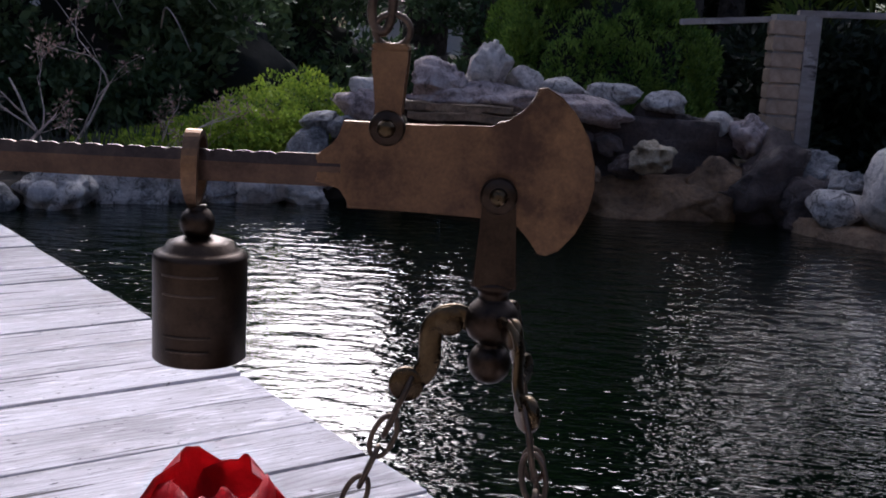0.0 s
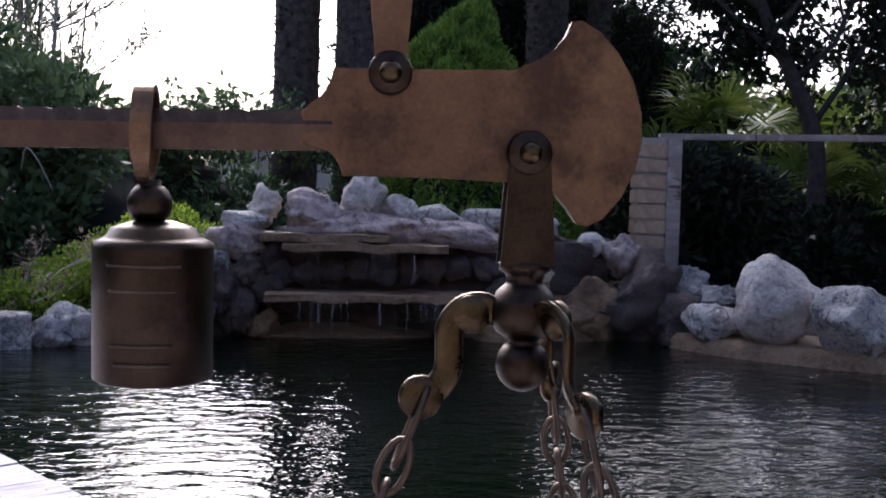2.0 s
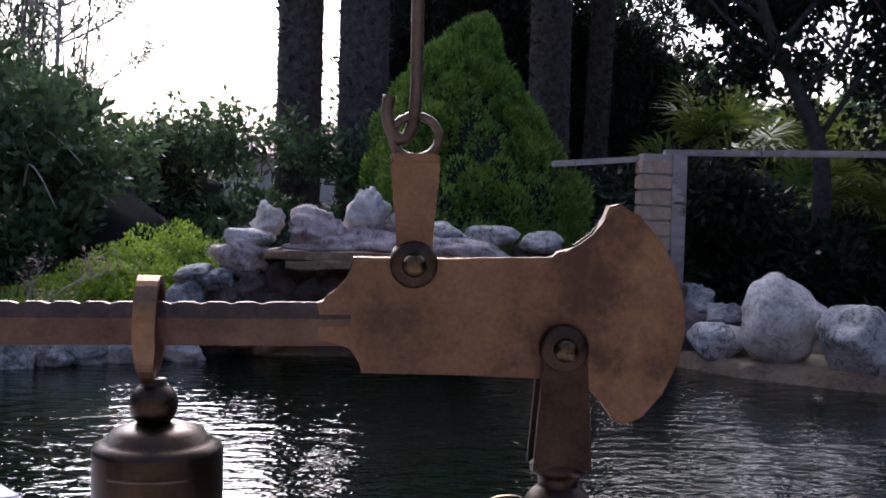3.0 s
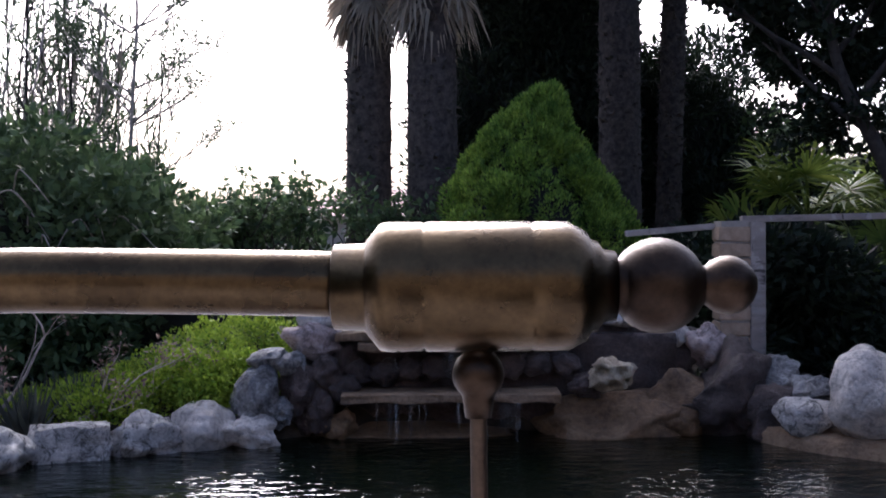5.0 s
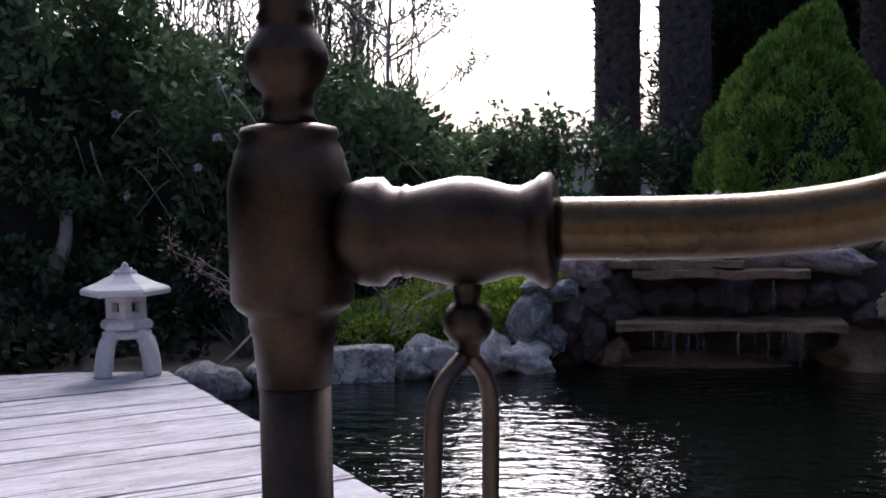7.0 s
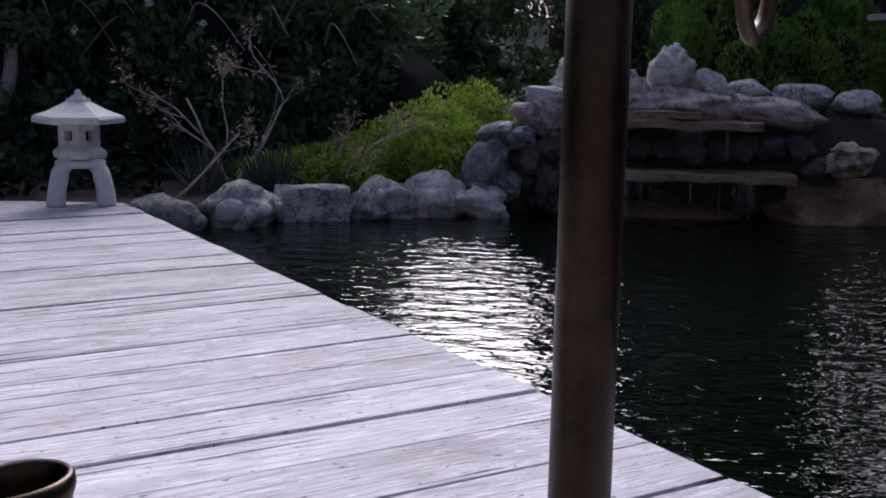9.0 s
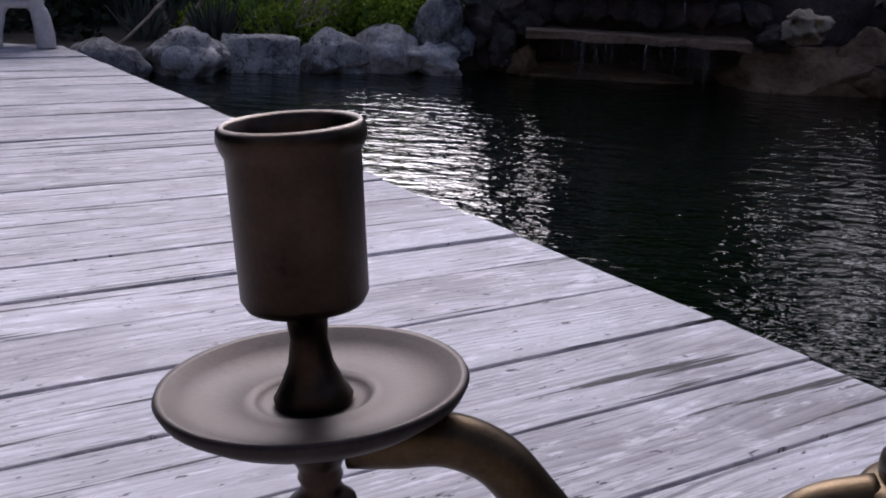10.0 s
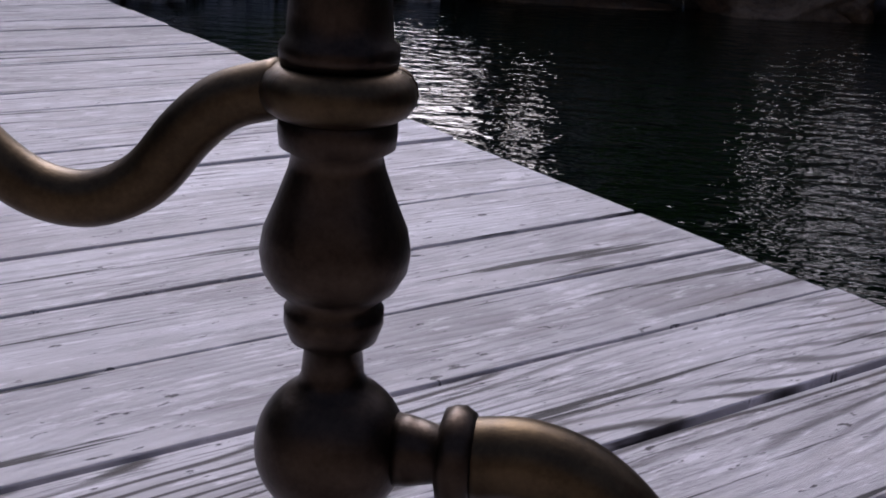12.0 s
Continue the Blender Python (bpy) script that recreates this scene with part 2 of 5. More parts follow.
DRY_LEAF = leaf_material("dry_frond", ((0.16, 0.12, 0.08), (0.30, 0.24, 0.17), (0.44, 0.38, 0.30)))
DRY_HEAD = leaf_material("dry_flower_head", ((0.13, 0.085, 0.07), (0.24, 0.165, 0.14), (0.36, 0.27, 0.23)))
GREY_LEAF = leaf_material("grey_blade", ((0.035, 0.042, 0.036), (0.075, 0.085, 0.072), (0.13, 0.14, 0.12)))
PETAL = plain_material("red_petal", (0.42, 0.004, 0.012), (0.62, 0.012, 0.02), 60, 0.45, 0.15)
STEM_GREEN = plain_material("green_stem", (0.04, 0.10, 0.02), (0.08, 0.16, 0.03), 60, 0.5, 0.1)
# Near-black fill: inner shade of foliage and lantern put into a colour.
SHADE_CORE = plain_material("shade_core_black", (0.006, 0.007, 0.005), (0.016, 0.017, 0.012), 12, 0.95, 0.6)
# Tone of the unseen wall behind the camera, chosen for brass reflections.
UNSEEN_WALL = plain_material("unseen_wall_brown", (0.13, 0.11, 0.095), (0.18, 0.155, 0.135), 6, 0.85, 0.2)
ROOF = plain_material("pink_roof_tile", (0.36, 0.22, 0.19), (0.48, 0.31, 0.27), 14, 0.85, 0.3)
PLASTER = plain_material("cream_wall", (0.5, 0.46, 0.42), (0.58, 0.54, 0.5), 9, 0.9, 0.1)
FOAM = material("falling_water", lambda nt, b: [setattr(b.inputs[k], "default_value", v) for k, v in (("Base Color", (0.85, 0.88, 0.9, 1)), ("Roughness", 0.15), ("Transmission Weight", 0.9), ("IOR", 1.33))])
WATER = water_material()


# ---- builders ----
def smooth(me):
    me.polygons.foreach_set("use_smooth", [True] * len(me.polygons))


def thing(name, label, category, at=(0, 0, 0), group="", kind=""):
    e = new(name)
    e.empty_display_size = 0.05
    e.location = at
    return tagged(e, label, category, group, kind)


def put(name, me, mat, parent=None, label="", rounded=True):
    if rounded:
        smooth(me)
    me.materials.append(mat)
    ob = new(name, me)
    if parent is not None:
        ob.parent = parent
        ob.matrix_parent_inverse = Matrix.Translation(-parent.location) if parent.parent is None else Matrix()
    if label:
        tagged(ob, label)
    return ob


def part(name, bm, mat, parent=None, label="", rounded=True):
    me = bpy.data.meshes.new(name)
    bmesh.ops.recalc_face_normals(bm, faces=bm.faces)
    bm.to_mesh(me)
    bm.free()
    return put(name, me, mat, parent, label, rounded)


def raw(name, verts, faces):
    me = bpy.data.meshes.new(name)
    me.from_pydata(verts, [], faces)
    me.update()
    return me


def lathe(profile, segs=28, m=Matrix()):
    """A turned shape from (radius, height) pairs about z."""
    bm = bmesh.new()
    rings = []
    for r, z in profile:
        rings.append([bm.verts.new(m @ Vector((max(r, 1e-5) * math.cos(2 * math.pi * i / segs), max(r, 1e-5) * math.sin(2 * math.pi * i / segs), z))) for i in range(segs)])
    for a, b in zip(rings, rings[1:]):
        for i in range(segs):
            bm.faces.new((a[i], a[(i + 1) % segs], b[(i + 1) % segs], b[i]))
    bm.faces.new(rings[0][::-1])
    bm.faces.new(rings[-1])
    return bm


def arc_profile(r, z, n=10, lo=-90, hi=90):
    return [(r * math.cos(radians(lo + (hi - lo) * i / n)), z + r * math.sin(radians(lo + (hi - lo) * i / n))) for i in range(n + 1)]


def curve_points(pts, n=8):
    """Catmull-Rom through the points."""
    P = [Vector(q) for q in pts]
    P = [2 * P[0] - P[1]] + P + [2 * P[-1] - P[-2]]
    out = []
    for i in range(1, len(P) - 2):
        a, b, c, d = P[i - 1:i + 3]
        for k in range(n):
            t = k / n
            out.append(0.5 * ((2 * b) + (c - a) * t + (2 * a - 5 * b + 4 * c - d) * t * t + (3 * b - a - 3 * c + d) * t ** 3))
    out.append(P[-2])
    return out


def tube(pts, radius, segs=14, bm=None, flat=1.0):
    """A round bar along points; radius is a number or one per point."""
    bm = bm or bmesh.new()
    P = [Vector(q) for q in pts]
    R = radius if isinstance(radius, (list, tuple)) else [radius] * len(P)
    prev = None
    rings = []
    for i, q in enumerate(P):
        d = (P[min(i + 1, len(P) - 1)] - P[max(i - 1, 0)]).normalized()
        if prev is None:
            u = d.cross(Vector((0, 1, 0)) if abs(d.y) < 0.9 else Vector((1, 0, 0))).normalized()
        else:
            u = (prev - d * prev.dot(d)).normalized()
        prev = u
        w = d.cross(u)
        rings.append([bm.verts.new(q + R[i] * (u * math.cos(2 * math.pi * k / segs) + w * flat * math.sin(2 * math.pi * k / segs))) for k in range(segs)])
    for a, b in zip(rings, rings[1:]):
        for k in range(segs):
            bm.faces.new((a[k], a[(k + 1) % segs], b[(k + 1) % segs], b[k]))
    bm.faces.new(rings[0][::-1])
    bm.faces.new(rings[-1])
    return bm


def prism(poly, y0, y1, bevel=0.0):
    """A plate from an outline in x and z."""
    bm = bmesh.new()
    a = [bm.verts.new((x, y0, z)) for x, z in poly]
    b = [bm.verts.new((x, y1, z)) for x, z in poly]
    fa, fb = bm.faces.new(a), bm.faces.new(b[::-1])
    n = len(poly)
    for i in range(n):
        bm.faces.new((a[i], b[i], b[(i + 1) % n], a[(i + 1) % n]))
    if bevel:
        bmesh.ops.bevel(bm, geom=list(fa.edges) + list(fb.edges), offset=bevel, segments=2, affect="EDGES")
    return bm


def box(x, y, z, bevel=0.0, m=Matrix()):
    bm = bmesh.new()
    bmesh.ops.create_cube(bm, size=1, matrix=m @ Matrix.Diagonal((x, y, z, 1)))
    if bevel:
        bmesh.ops.bevel(bm, geom=bm.edges[:], offset=bevel, segments=2, affect="EDGES")
    return bm


def ball(r, at=(0, 0, 0), sub=3):
    bm = bmesh.new()
    bmesh.ops.create_icosphere(bm, subdivisions=sub, radius=r, matrix=Matrix.Translation(at))
    return bm


def rock_mesh(size, seed, rough=0.34, cuts=10, sub=4, block=0.0):
    """A boulder: a ball squeezed towards a block, cut by flat planes and roughened."""
    rnd = random.Random(seed)
    bm = ball(1.0, sub=sub)
    planes = []
    for _ in range(cuts):
        n = Vector((rnd.gauss(0, 1), rnd.gauss(0, 1), rnd.gauss(0, 0.8))).normalized()
        planes.append((n, rnd.uniform(0.66, 0.92)))
    o = Vector((seed * 3.7, seed * 1.3, seed * 7.1))
    for v in bm.verts:
        q = v.co.copy()
        if block:
            big = max(abs(q.x), abs(q.y), abs(q.z))
            q = q.lerp(q / big * 0.86, block)
        for n, d in planes:
            k = q.dot(n) - d
            if k > 0:
                q -= n * k * 0.96
        q *= 1 + rough * noise.noise(q * 1.7 + o) + rough * 0.6 * noise.noise(q * 3.6 + o) + rough * 0.42 * abs(noise.noise(q * 8 + o)) + rough * 0.22 * noise.noise(q * 19 + o)
        v.co = Vector((q.x * size[0] / 2, q.y * size[1] / 2, q.z * size[2] / 2))
    return bm


def boulder(name, at, size, seed, mat, label, turn=0.0, tilt=0.0, group="", parent=None, **kw):
    bm = rock_mesh(size, seed, **kw)
    bmesh.ops.transform(bm, matrix=Euler((0, radians(tilt), radians(turn))).to_matrix().to_4x4(), verts=bm.verts)
    ob = part(name, bm, mat)
    ob.location = at
    if parent is None:
        tagged(ob, label, "rock", group)
    else:
        ob.parent = parent
        ob.matrix_parent_inverse = Matrix.Translation(-parent.location)
        if label:
            tagged(ob, label)
    return ob


def unit(a):
    return a / np.maximum(np.linalg.norm(a, axis=1, keepdims=True), 1e-9)


def leaf_cloud(name, pos, length, width, seed, direction=None, spread=1.0, fold=0.0):
    """Many small pointed leaves, one four-cornered blade at each place."""
    rng = np.random.default_rng(seed)
    n = len(pos)
    d = rng.normal(size=(n, 3)) * spread
    if direction is not None:
        d = d + direction
    d = unit(d)
    s = unit(np.cross(d, rng.normal(size=(n, 3))))
    L = (length * rng.uniform(0.6, 1.35, n))[:, None]
    Wd = (width * rng.uniform(0.6, 1.35, n))[:, None]
    nrm = np.cross(d, s)
    a = pos
    b = pos + d * L * 0.45 + s * Wd * 0.5 + nrm * fold * Wd
    c = pos + d * L
    e = pos + d * L * 0.45 - s * Wd * 0.5 + nrm * fold * Wd
    verts = np.stack([a, b, c, e], 1).reshape(-1, 3)
    faces = np.arange(4 * n).reshape(-1, 4)
    me = bpy.data.meshes.new(name)
    me.vertices.add(4 * n)
    me.vertices.foreach_set("co", verts.astype(np.float32).ravel())
    me.loops.add(4 * n)
    me.loops.foreach_set("vertex_index", faces.ravel().astype(np.int32))
    me.polygons.add(n)
    me.polygons.foreach_set("loop_start", (np.arange(n) * 4).astype(np.int32))
    me.update(calc_edges=True)
    me.validate()
    return me


def shell_points(rng, n, centre, radii, inner=0.6):
    d = unit(rng.normal(size=(n, 3)))
    r = rng.uniform(inner ** 3, 1, n) ** (1 / 3)
    return np.array(centre) + d * r[:, None] * np.array(radii), d


def clump_points(rng, clumps, per, inner=0.55):
    P, D = [], []
    for c, r in clumps:
        p, d = shell_points(rng, per, c, r, inner)
        P.append(p)
        D.append(d)
    return np.concatenate(P), np.concatenate(D)


# ---- setting ----
EDGE_AT, EDGE_DIR = Vector((-0.0067, 1.4167, 0)), Vector((math.cos(radians(-51.33)), math.sin(radians(-51.33)), 0))
BOARD_DIR = Vector((-math.sin(radians(51.33)), -math.cos(radians(51.33)), 0))
WATER_Z = -0.092
RIM = [(-30, 3.1), (-1.75, 3.1), (-1.5, 3.42), (-1.2, 3.6), (-0.85, 3.88), (-0.5, 4.05), (0.0, 4.22), (0.9, 4.3), (1.45, 4.25), (1.6, 3.98), (1.85, 3.8), (2.1, 3.62), (2.6, 3.3), (3.4, 2.6), (4.2, 1.4), (5, 0), (30, 0)]


def rim_y(x):
    return np.interp(x, [a for a, _ in RIM], [b for _, b in RIM])


def build_ground():
    xs = np.concatenate([[-400, -120, -45, -20, -11], np.arange(-7, 8.01, 0.14), [11, 20, 45, 120, 400]])
    ys = np.concatenate([[-400, -120, -45, -20, -11], np.arange(-7, 12.01, 0.14), [15, 24, 50, 130, 400]])
    X, Y = np.meshgrid(xs, ys)
    out = np.clip((Y - rim_y(X)) / 0.18, -1, 1)
    side = (X - 5.2) / 0.3
    low = np.where((side > 0) | (Y < -6.5), 1.0, out)
    Z = np.where(low < 0, -0.75 + 0.7 * np.clip(low + 1, 0, 1) ** 3, -0.05 + 0.03 * np.clip(low, 0, 1))
    Z += np.where(low > 0, 0.36 * np.exp(-(((X - 0.3) / 0.75) ** 2 + ((Y - 4.85) / 0.38) ** 2)), 0)
    Z += np.where(low > 0, 0.25 * np.exp(-(((X + 0.75) / 0.5) ** 2 + ((Y - 4.75) / 0.4) ** 2)), 0)
    rng = np.random.default_rng(3)
    Z += rng.normal(size=Z.shape) * 0.008
    n, m = X.shape
    verts = np.stack([X, Y, Z], -1).reshape(-1, 3).tolist()
    faces = [(j * m + i, j * m + i + 1, (j + 1) * m + i + 1, (j + 1) * m + i) for j in range(n - 1) for i in range(m - 1)]
    return tagged(put("ground", raw("ground", verts, faces), SOIL), "dark bare garden soil round the pond", "ground", kind="structure")


def build_water():
    verts = [(-4.5, -3.1, WATER_Z), (5.6, -3.1, WATER_Z), (5.6, 4.6, WATER_Z), (-4.5, 4.6, WATER_Z)]
    me = raw("water", verts, [(0, 1, 2, 3)])
    return tagged(put("water", me, WATER), "dark green rippled pond water reflecting the sky", "water", kind="structure")


build_ground()
build_water()


def build_deck():
    deck = thing("deck", "weathered grey-white timber deck over the pond", "deck", kind="structure")
    rnd = random.Random(5)
    thick, ch = 0.038, 0.0012
    end_a, end_n = Vector((-1.605, 3.425, 0)), Vector((-0.33, 0.944, 0))
    # the joints along the edge; the boards grow a little narrower towards the lantern
    joints = [0.004 + 0.1478 * i for i in range(20)]
    joints = [-0.117 - 0.1335 * i for i in range(22)][::-1] + joints
    for i, (j0, j1) in enumerate(zip(joints, joints[1:])):
        gap = rnd.choice((0.0025, 0.0035, 0.0045, 0.0055))
        width = j1 - j0 - 0.0015 - gap
        start = EDGE_AT + EDGE_DIR * j0 + BOARD_DIR * rnd.uniform(-0.004, 0.004)
        # boards stop at the deck's far end
        def room(off):
            q = start + EDGE_DIR * off
            side = (q - end_a).dot(end_n)
            slope = BOARD_DIR.dot(end_n)
            return 0.0 if side <= 0 else side / -slope
        a, b = room(0.0015), room(0.0015 + width)
        if max(a, b) > 3.4:
            continue
        bow = 0.0007 * rnd.uniform(-1, 1)
        rows = []
        for k in range(7):
            f = k / 6
            w0 = bow * math.sin(f * 9 + i)
            xa, xb = a + (3.6 - a) * f, b + (3.6 - b) * f
            h = 0.0015 * math.sin(f * 7 + i * 2)
            rows.append([(xa, 0.0015 + w0, -thick), (xa, 0.0015 + w0, h - ch), (xa, 0.0015 + ch + w0, h), (xb, 0.0015 + width - ch + w0, h), (xb, 0.0015 + width + w0, h - ch), (xb, 0.0015 + width + w0, -thick)])
        verts = [v for r in rows for v in r]
        faces = []
        for k in range(6):
            for j in range(6):
                faces.append((k * 6 + j, k * 6 + (j + 1) % 6, (k + 1) * 6 + (j + 1) % 6, (k + 1) * 6 + j))
        faces += [tuple(range(5, -1, -1)), tuple(range(36, 42))]
        me = raw("plank", verts, faces)
        # the boards by the landing have lost their soft grain
        me.materials.append(GRAINY_DECK if j0 > 0.55 else DECK)
        ob = new("plank", me)
        mirror = Matrix.Identity(4)
        mirror.col[0], mirror.col[1] = (*BOARD_DIR, 0), (*EDGE_DIR, 0)
        mirror.col[2] = (0, 0, 1, 0)
        ob.matrix_world = Matrix.Translation((start.x, start.y, 0.001 * rnd.uniform(-1, 1))) @ mirror
        ob.parent = deck
    ang = math.atan2(EDGE_DIR.y, EDGE_DIR.x)
    for off in (0.05, 0.9, 1.8, 2.7):
        q = EDGE_AT + BOARD_DIR * off + EDGE_DIR * 0.15
        part("joist", box(5.4, 0.045, 0.14, 0.003, Matrix.Translation((q.x, q.y, -0.111)) @ Matrix.Rotation(ang, 4, "Z")), GREY_WOOD, deck, rounded=False)
    for off, s in ((0.1, -2.3), (0.1, -0.8), (0.1, 0.8), (0.1, 2.3)):
        q = EDGE_AT + BOARD_DIR * (off + 0.03) + EDGE_DIR * s
        part("deck_post", box(0.09, 0.09, 0.7, 0.004, Matrix.Translation((q.x, q.y, -0.53))), GREY_WOOD, deck, rounded=False)
    return deck


# ---- the scale and its stand ----
def build_stand():
    s = thing("scale_stand", "antique brass scale stand with turned column on the deck", "stand")
    col = [(0.0005, 0.2805)] + arc_profile(0.0153, 0.2958, 14, -80, 62) + [(0.0062, 0.3115), (0.0056, 0.3175), (0.0084, 0.3192), (0.0096, 0.3225), (0.0096, 0.3255), (0.0078, 0.3268), (0.0118, 0.3300), (0.0138, 0.3335), (0.0143, 0.3370), (0.0135, 0.3415), (0.0112, 0.3470), (0.0090, 0.3530), (0.0084, 0.3558), (0.0107, 0.3572), (0.0110, 0.3600), (0.0108, 0.3635), (0.0075, 0.3640)]
    part("baluster", lathe(col, 36), BRASS, s)
    cone = [(0.0075, 0.3716), (0.0107, 0.3722), (0.0109, 0.3740), (0.0107, 0.3758), (0.0096, 0.3768), (0.0093, 0.3810), (0.0085, 0.3900), (0.0078, 0.3985), (0.0078, 0.4015), (0.0094, 0.4030), (0.0098, 0.4050), (0.0094, 0.4072), (0.0080, 0.4085), (0.0072, 0.4130)]
    part("cone_collar", lathe(cone, 36), BRASS, s)
    part("pole", lathe([(0.0066, 0.408), (0.0064, 0.5), (0.0065, 0.608)], 32), BRASS, s)
    part("head", lathe([(0.0066, 0.606), (0.0074, 0.6150), (0.0080, 0.6165), (0.0080, 0.6185), (0.0100, 0.6200), (0.0111, 0.6215), (0.0112, 0.6400), (0.0110, 0.6425), (0.0096, 0.6480), (0.0086, 0.6500), (0.0089, 0.6512), (0.0084, 0.6522), (0.005, 0.6530)], 36), BRASS, s)
    part("finial", lathe([(0.0058, 0.6524), (0.0046, 0.6545), (0.0045, 0.6580), (0.0062, 0.6600), (0.0075, 0.6635), (0.0073, 0.6660), (0.0055, 0.6690), (0.0049, 0.6705), (0.0053, 0.6715), (0.0047, 0.6730), (0.0050, 0.6780), (0.0062, 0.6830), (0.0060, 0.6870), (0.0040, 0.6902), (0.0004, 0.6915)], 32), BRASS, s)
    along = Matrix.Translation((0, 0, 0.6335)) @ Matrix.Rotation(radians(90), 4, "Y")
    part("arm_socket", lathe([(0.0070, 0.0095), (0.0086, 0.0108), (0.0096, 0.0140), (0.0096, 0.0170), (0.0080, 0.0186), (0.0078, 0.0205), (0.0083, 0.0212), (0.0078, 0.0222), (0.0088, 0.0262), (0.0096, 0.0303), (0.0093, 0.0345), (0.0079, 0.0395), (0.0078, 0.0415), (0.0088, 0.0438), (0.0099, 0.0452), (0.0099, 0.0466), (0.0085, 0.0474), (0.0056, 0.0476)], 36, along), BRASS, s)
    path = curve_points([(0.046, 0, 0.6338), (0.068, 0, 0.6338), (0.084, 0, 0.6344), (0.100, 0, 0.6368), (0.114, 0, 0.6418), (0.1378, 0, 0.6523), (0.1678, 0, 0.6648), (0.187, 0, 0.6733), (0.2000, 0, 0.6787), (0.2115, 0, 0.6835), (0.2275, 0, 0.6862), (0.25, 0, 0.6862), (0.288, 0, 0.6855)], 6)
    part("arm", tube(path, 0.0054, 24), BRASS_TUBE, s, "rubbed golden brass tube arm")
    end = Matrix.Translation((0, 0, 0.6850)) @ Matrix.Rotation(radians(90), 4, "Y")
    part("end_socket", lathe([(0.0056, 0.2845), (0.0070, 0.2850), (0.0072, 0.2900), (0.0080, 0.2905), (0.0104, 0.2925), (0.0107, 0.2940), (0.0107, 0.2992), (0.0104, 0.2997), (0.0107, 0.3002), (0.0107, 0.3168), (0.0104, 0.3173), (0.0107, 0.3178), (0.0106, 0.3232), (0.0090, 0.3262), (0.0076, 0.3270), (0.0074, 0.3280), (0.0060, 0.3290), (0.0057, 0.3310)], 36, end), BRASS_TUBE, s)
    part("end_knob", lathe([(0.0055, 0.3305)] + arc_profile(0.0079, 0.3380, 10, -55, 62) + [(0.0034, 0.3452)] + arc_profile(0.0049, 0.3494, 8, -50, 88), 28, end), BRASS, s)
    # hanging hook under the arm's end
    hk = part("hook", tube(curve_points([(0.3085, 0, 0.667), (0.3086, 0, 0.645), (0.3088, 0, 0.615), (0.3088, 0, 0.600), (0.3080, 0, 0.5935), (0.3060, 0, 0.5908), (0.3036, 0, 0.5925), (0.3026, 0, 0.5965), (0.3030, 0, 0.6005)], 5), 0.0014, 12), IRON, s)
    part("hook_ball", lathe([(0.0022, 0.6635), (0.0026, 0.6665)] + arc_profile(0.0043, 0.6705, 8, -50, 55) + [(0.0032, 0.677)], 20, Matrix.Translation((0.3085, 0, 0))), BRASS, hk)
    # the long loop that holds the beam's thin end
    gd = part("beam_guide", tube(curve_points([(0.0315, 0.0, 0.6120), (0.0275, -0.005, 0.6060), (0.0265, -0.0068, 0.5950), (0.0262, -0.0070, 0.5600), (0.0262, -0.0068, 0.5400), (0.0275, -0.0040, 0.5335), (0.0295, 0.002, 0.5325), (0.0325, 0.0068, 0.5385), (0.0335, 0.0070, 0.5600), (0.0345, 0.0068, 0.5950), (0.0345, 0.004, 0.6060), (0.0320, 0.0, 0.6120)], 5), 0.0016, 12), IRON, s)
    part("guide_ball", lathe([(0.002, 0.6115)] + arc_profile(0.0044, 0.6175, 8, -60, 60) + [(0.0026, 0.624), (0.0028, 0.6265)], 20, Matrix.Translation((0.0318, 0, 0))), BRASS, gd)
    # candle branch
    br = part("candle_branch", tube(curve_points([(-0.010, 0, 0.3672), (-0.0205, 0, 0.3640), (-0.0278, 0, 0.3580), (-0.0362, 0, 0.3482), (-0.0465, 0, 0.3435), (-0.0570, 0, 0.3445), (-0.0665, 0, 0.3505), (-0.0755, 0, 0.3605), (-0.0840, 0, 0.3690), (-0.094, 0, 0.3722), (-0.104, 0, 0.3708), (-0.113, 0, 0.3700)], 6), 0.0055, 18), WORN_BRASS, s, "worn brass candle branch")
    ring = [(0.0097 * math.cos(a), 0.0097 * math.sin(a), 0.3672) for a in [2 * math.pi * k / 28 for k in range(29)]]
    part("branch_ring", tube(ring, 0.0048, 16), WORN_BRASS, br)
    lean = Matrix.Translation((-0.1203, 0, 0.3800)) @ Matrix.Rotation(radians(-6), 4, "Y")
    pl = part("drip_plate", lathe([(0.0085, -0.0085), (0.016, -0.0060), (0.0255, -0.0030), (0.0296, -0.0002), (0.0306, 0.0018), (0.0301, 0.0028), (0.0288, 0.0025), (0.0266, 0.0008), (0.0215, -0.0004), (0.0140, -0.0012), (0.0125, -0.0004), (0.0110, -0.0014), (0.0095, -0.0020)], 56, lean), DULL_BRASS, s, "shallow round brass drip plate")
    part("candle_cup", lathe([(0.0072, -0.0032), (0.0078, -0.0008), (0.0062, 0.0018), (0.0044, 0.0060), (0.0036, 0.0110), (0.0040, 0.0150), (0.0070, 0.0170), (0.0112, 0.0182), (0.0122, 0.0200), (0.0126, 0.0470), (0.0134, 0.0485), (0.0139, 0.0502), (0.0137, 0.0522), (0.0128, 0.0530), (0.0119, 0.0522), (0.0116, 0.0480), (0.0113, 0.0230), (0.001, 0.0220)], 48, lean), BRASS, s, "empty brass candle cup with rolled rim")
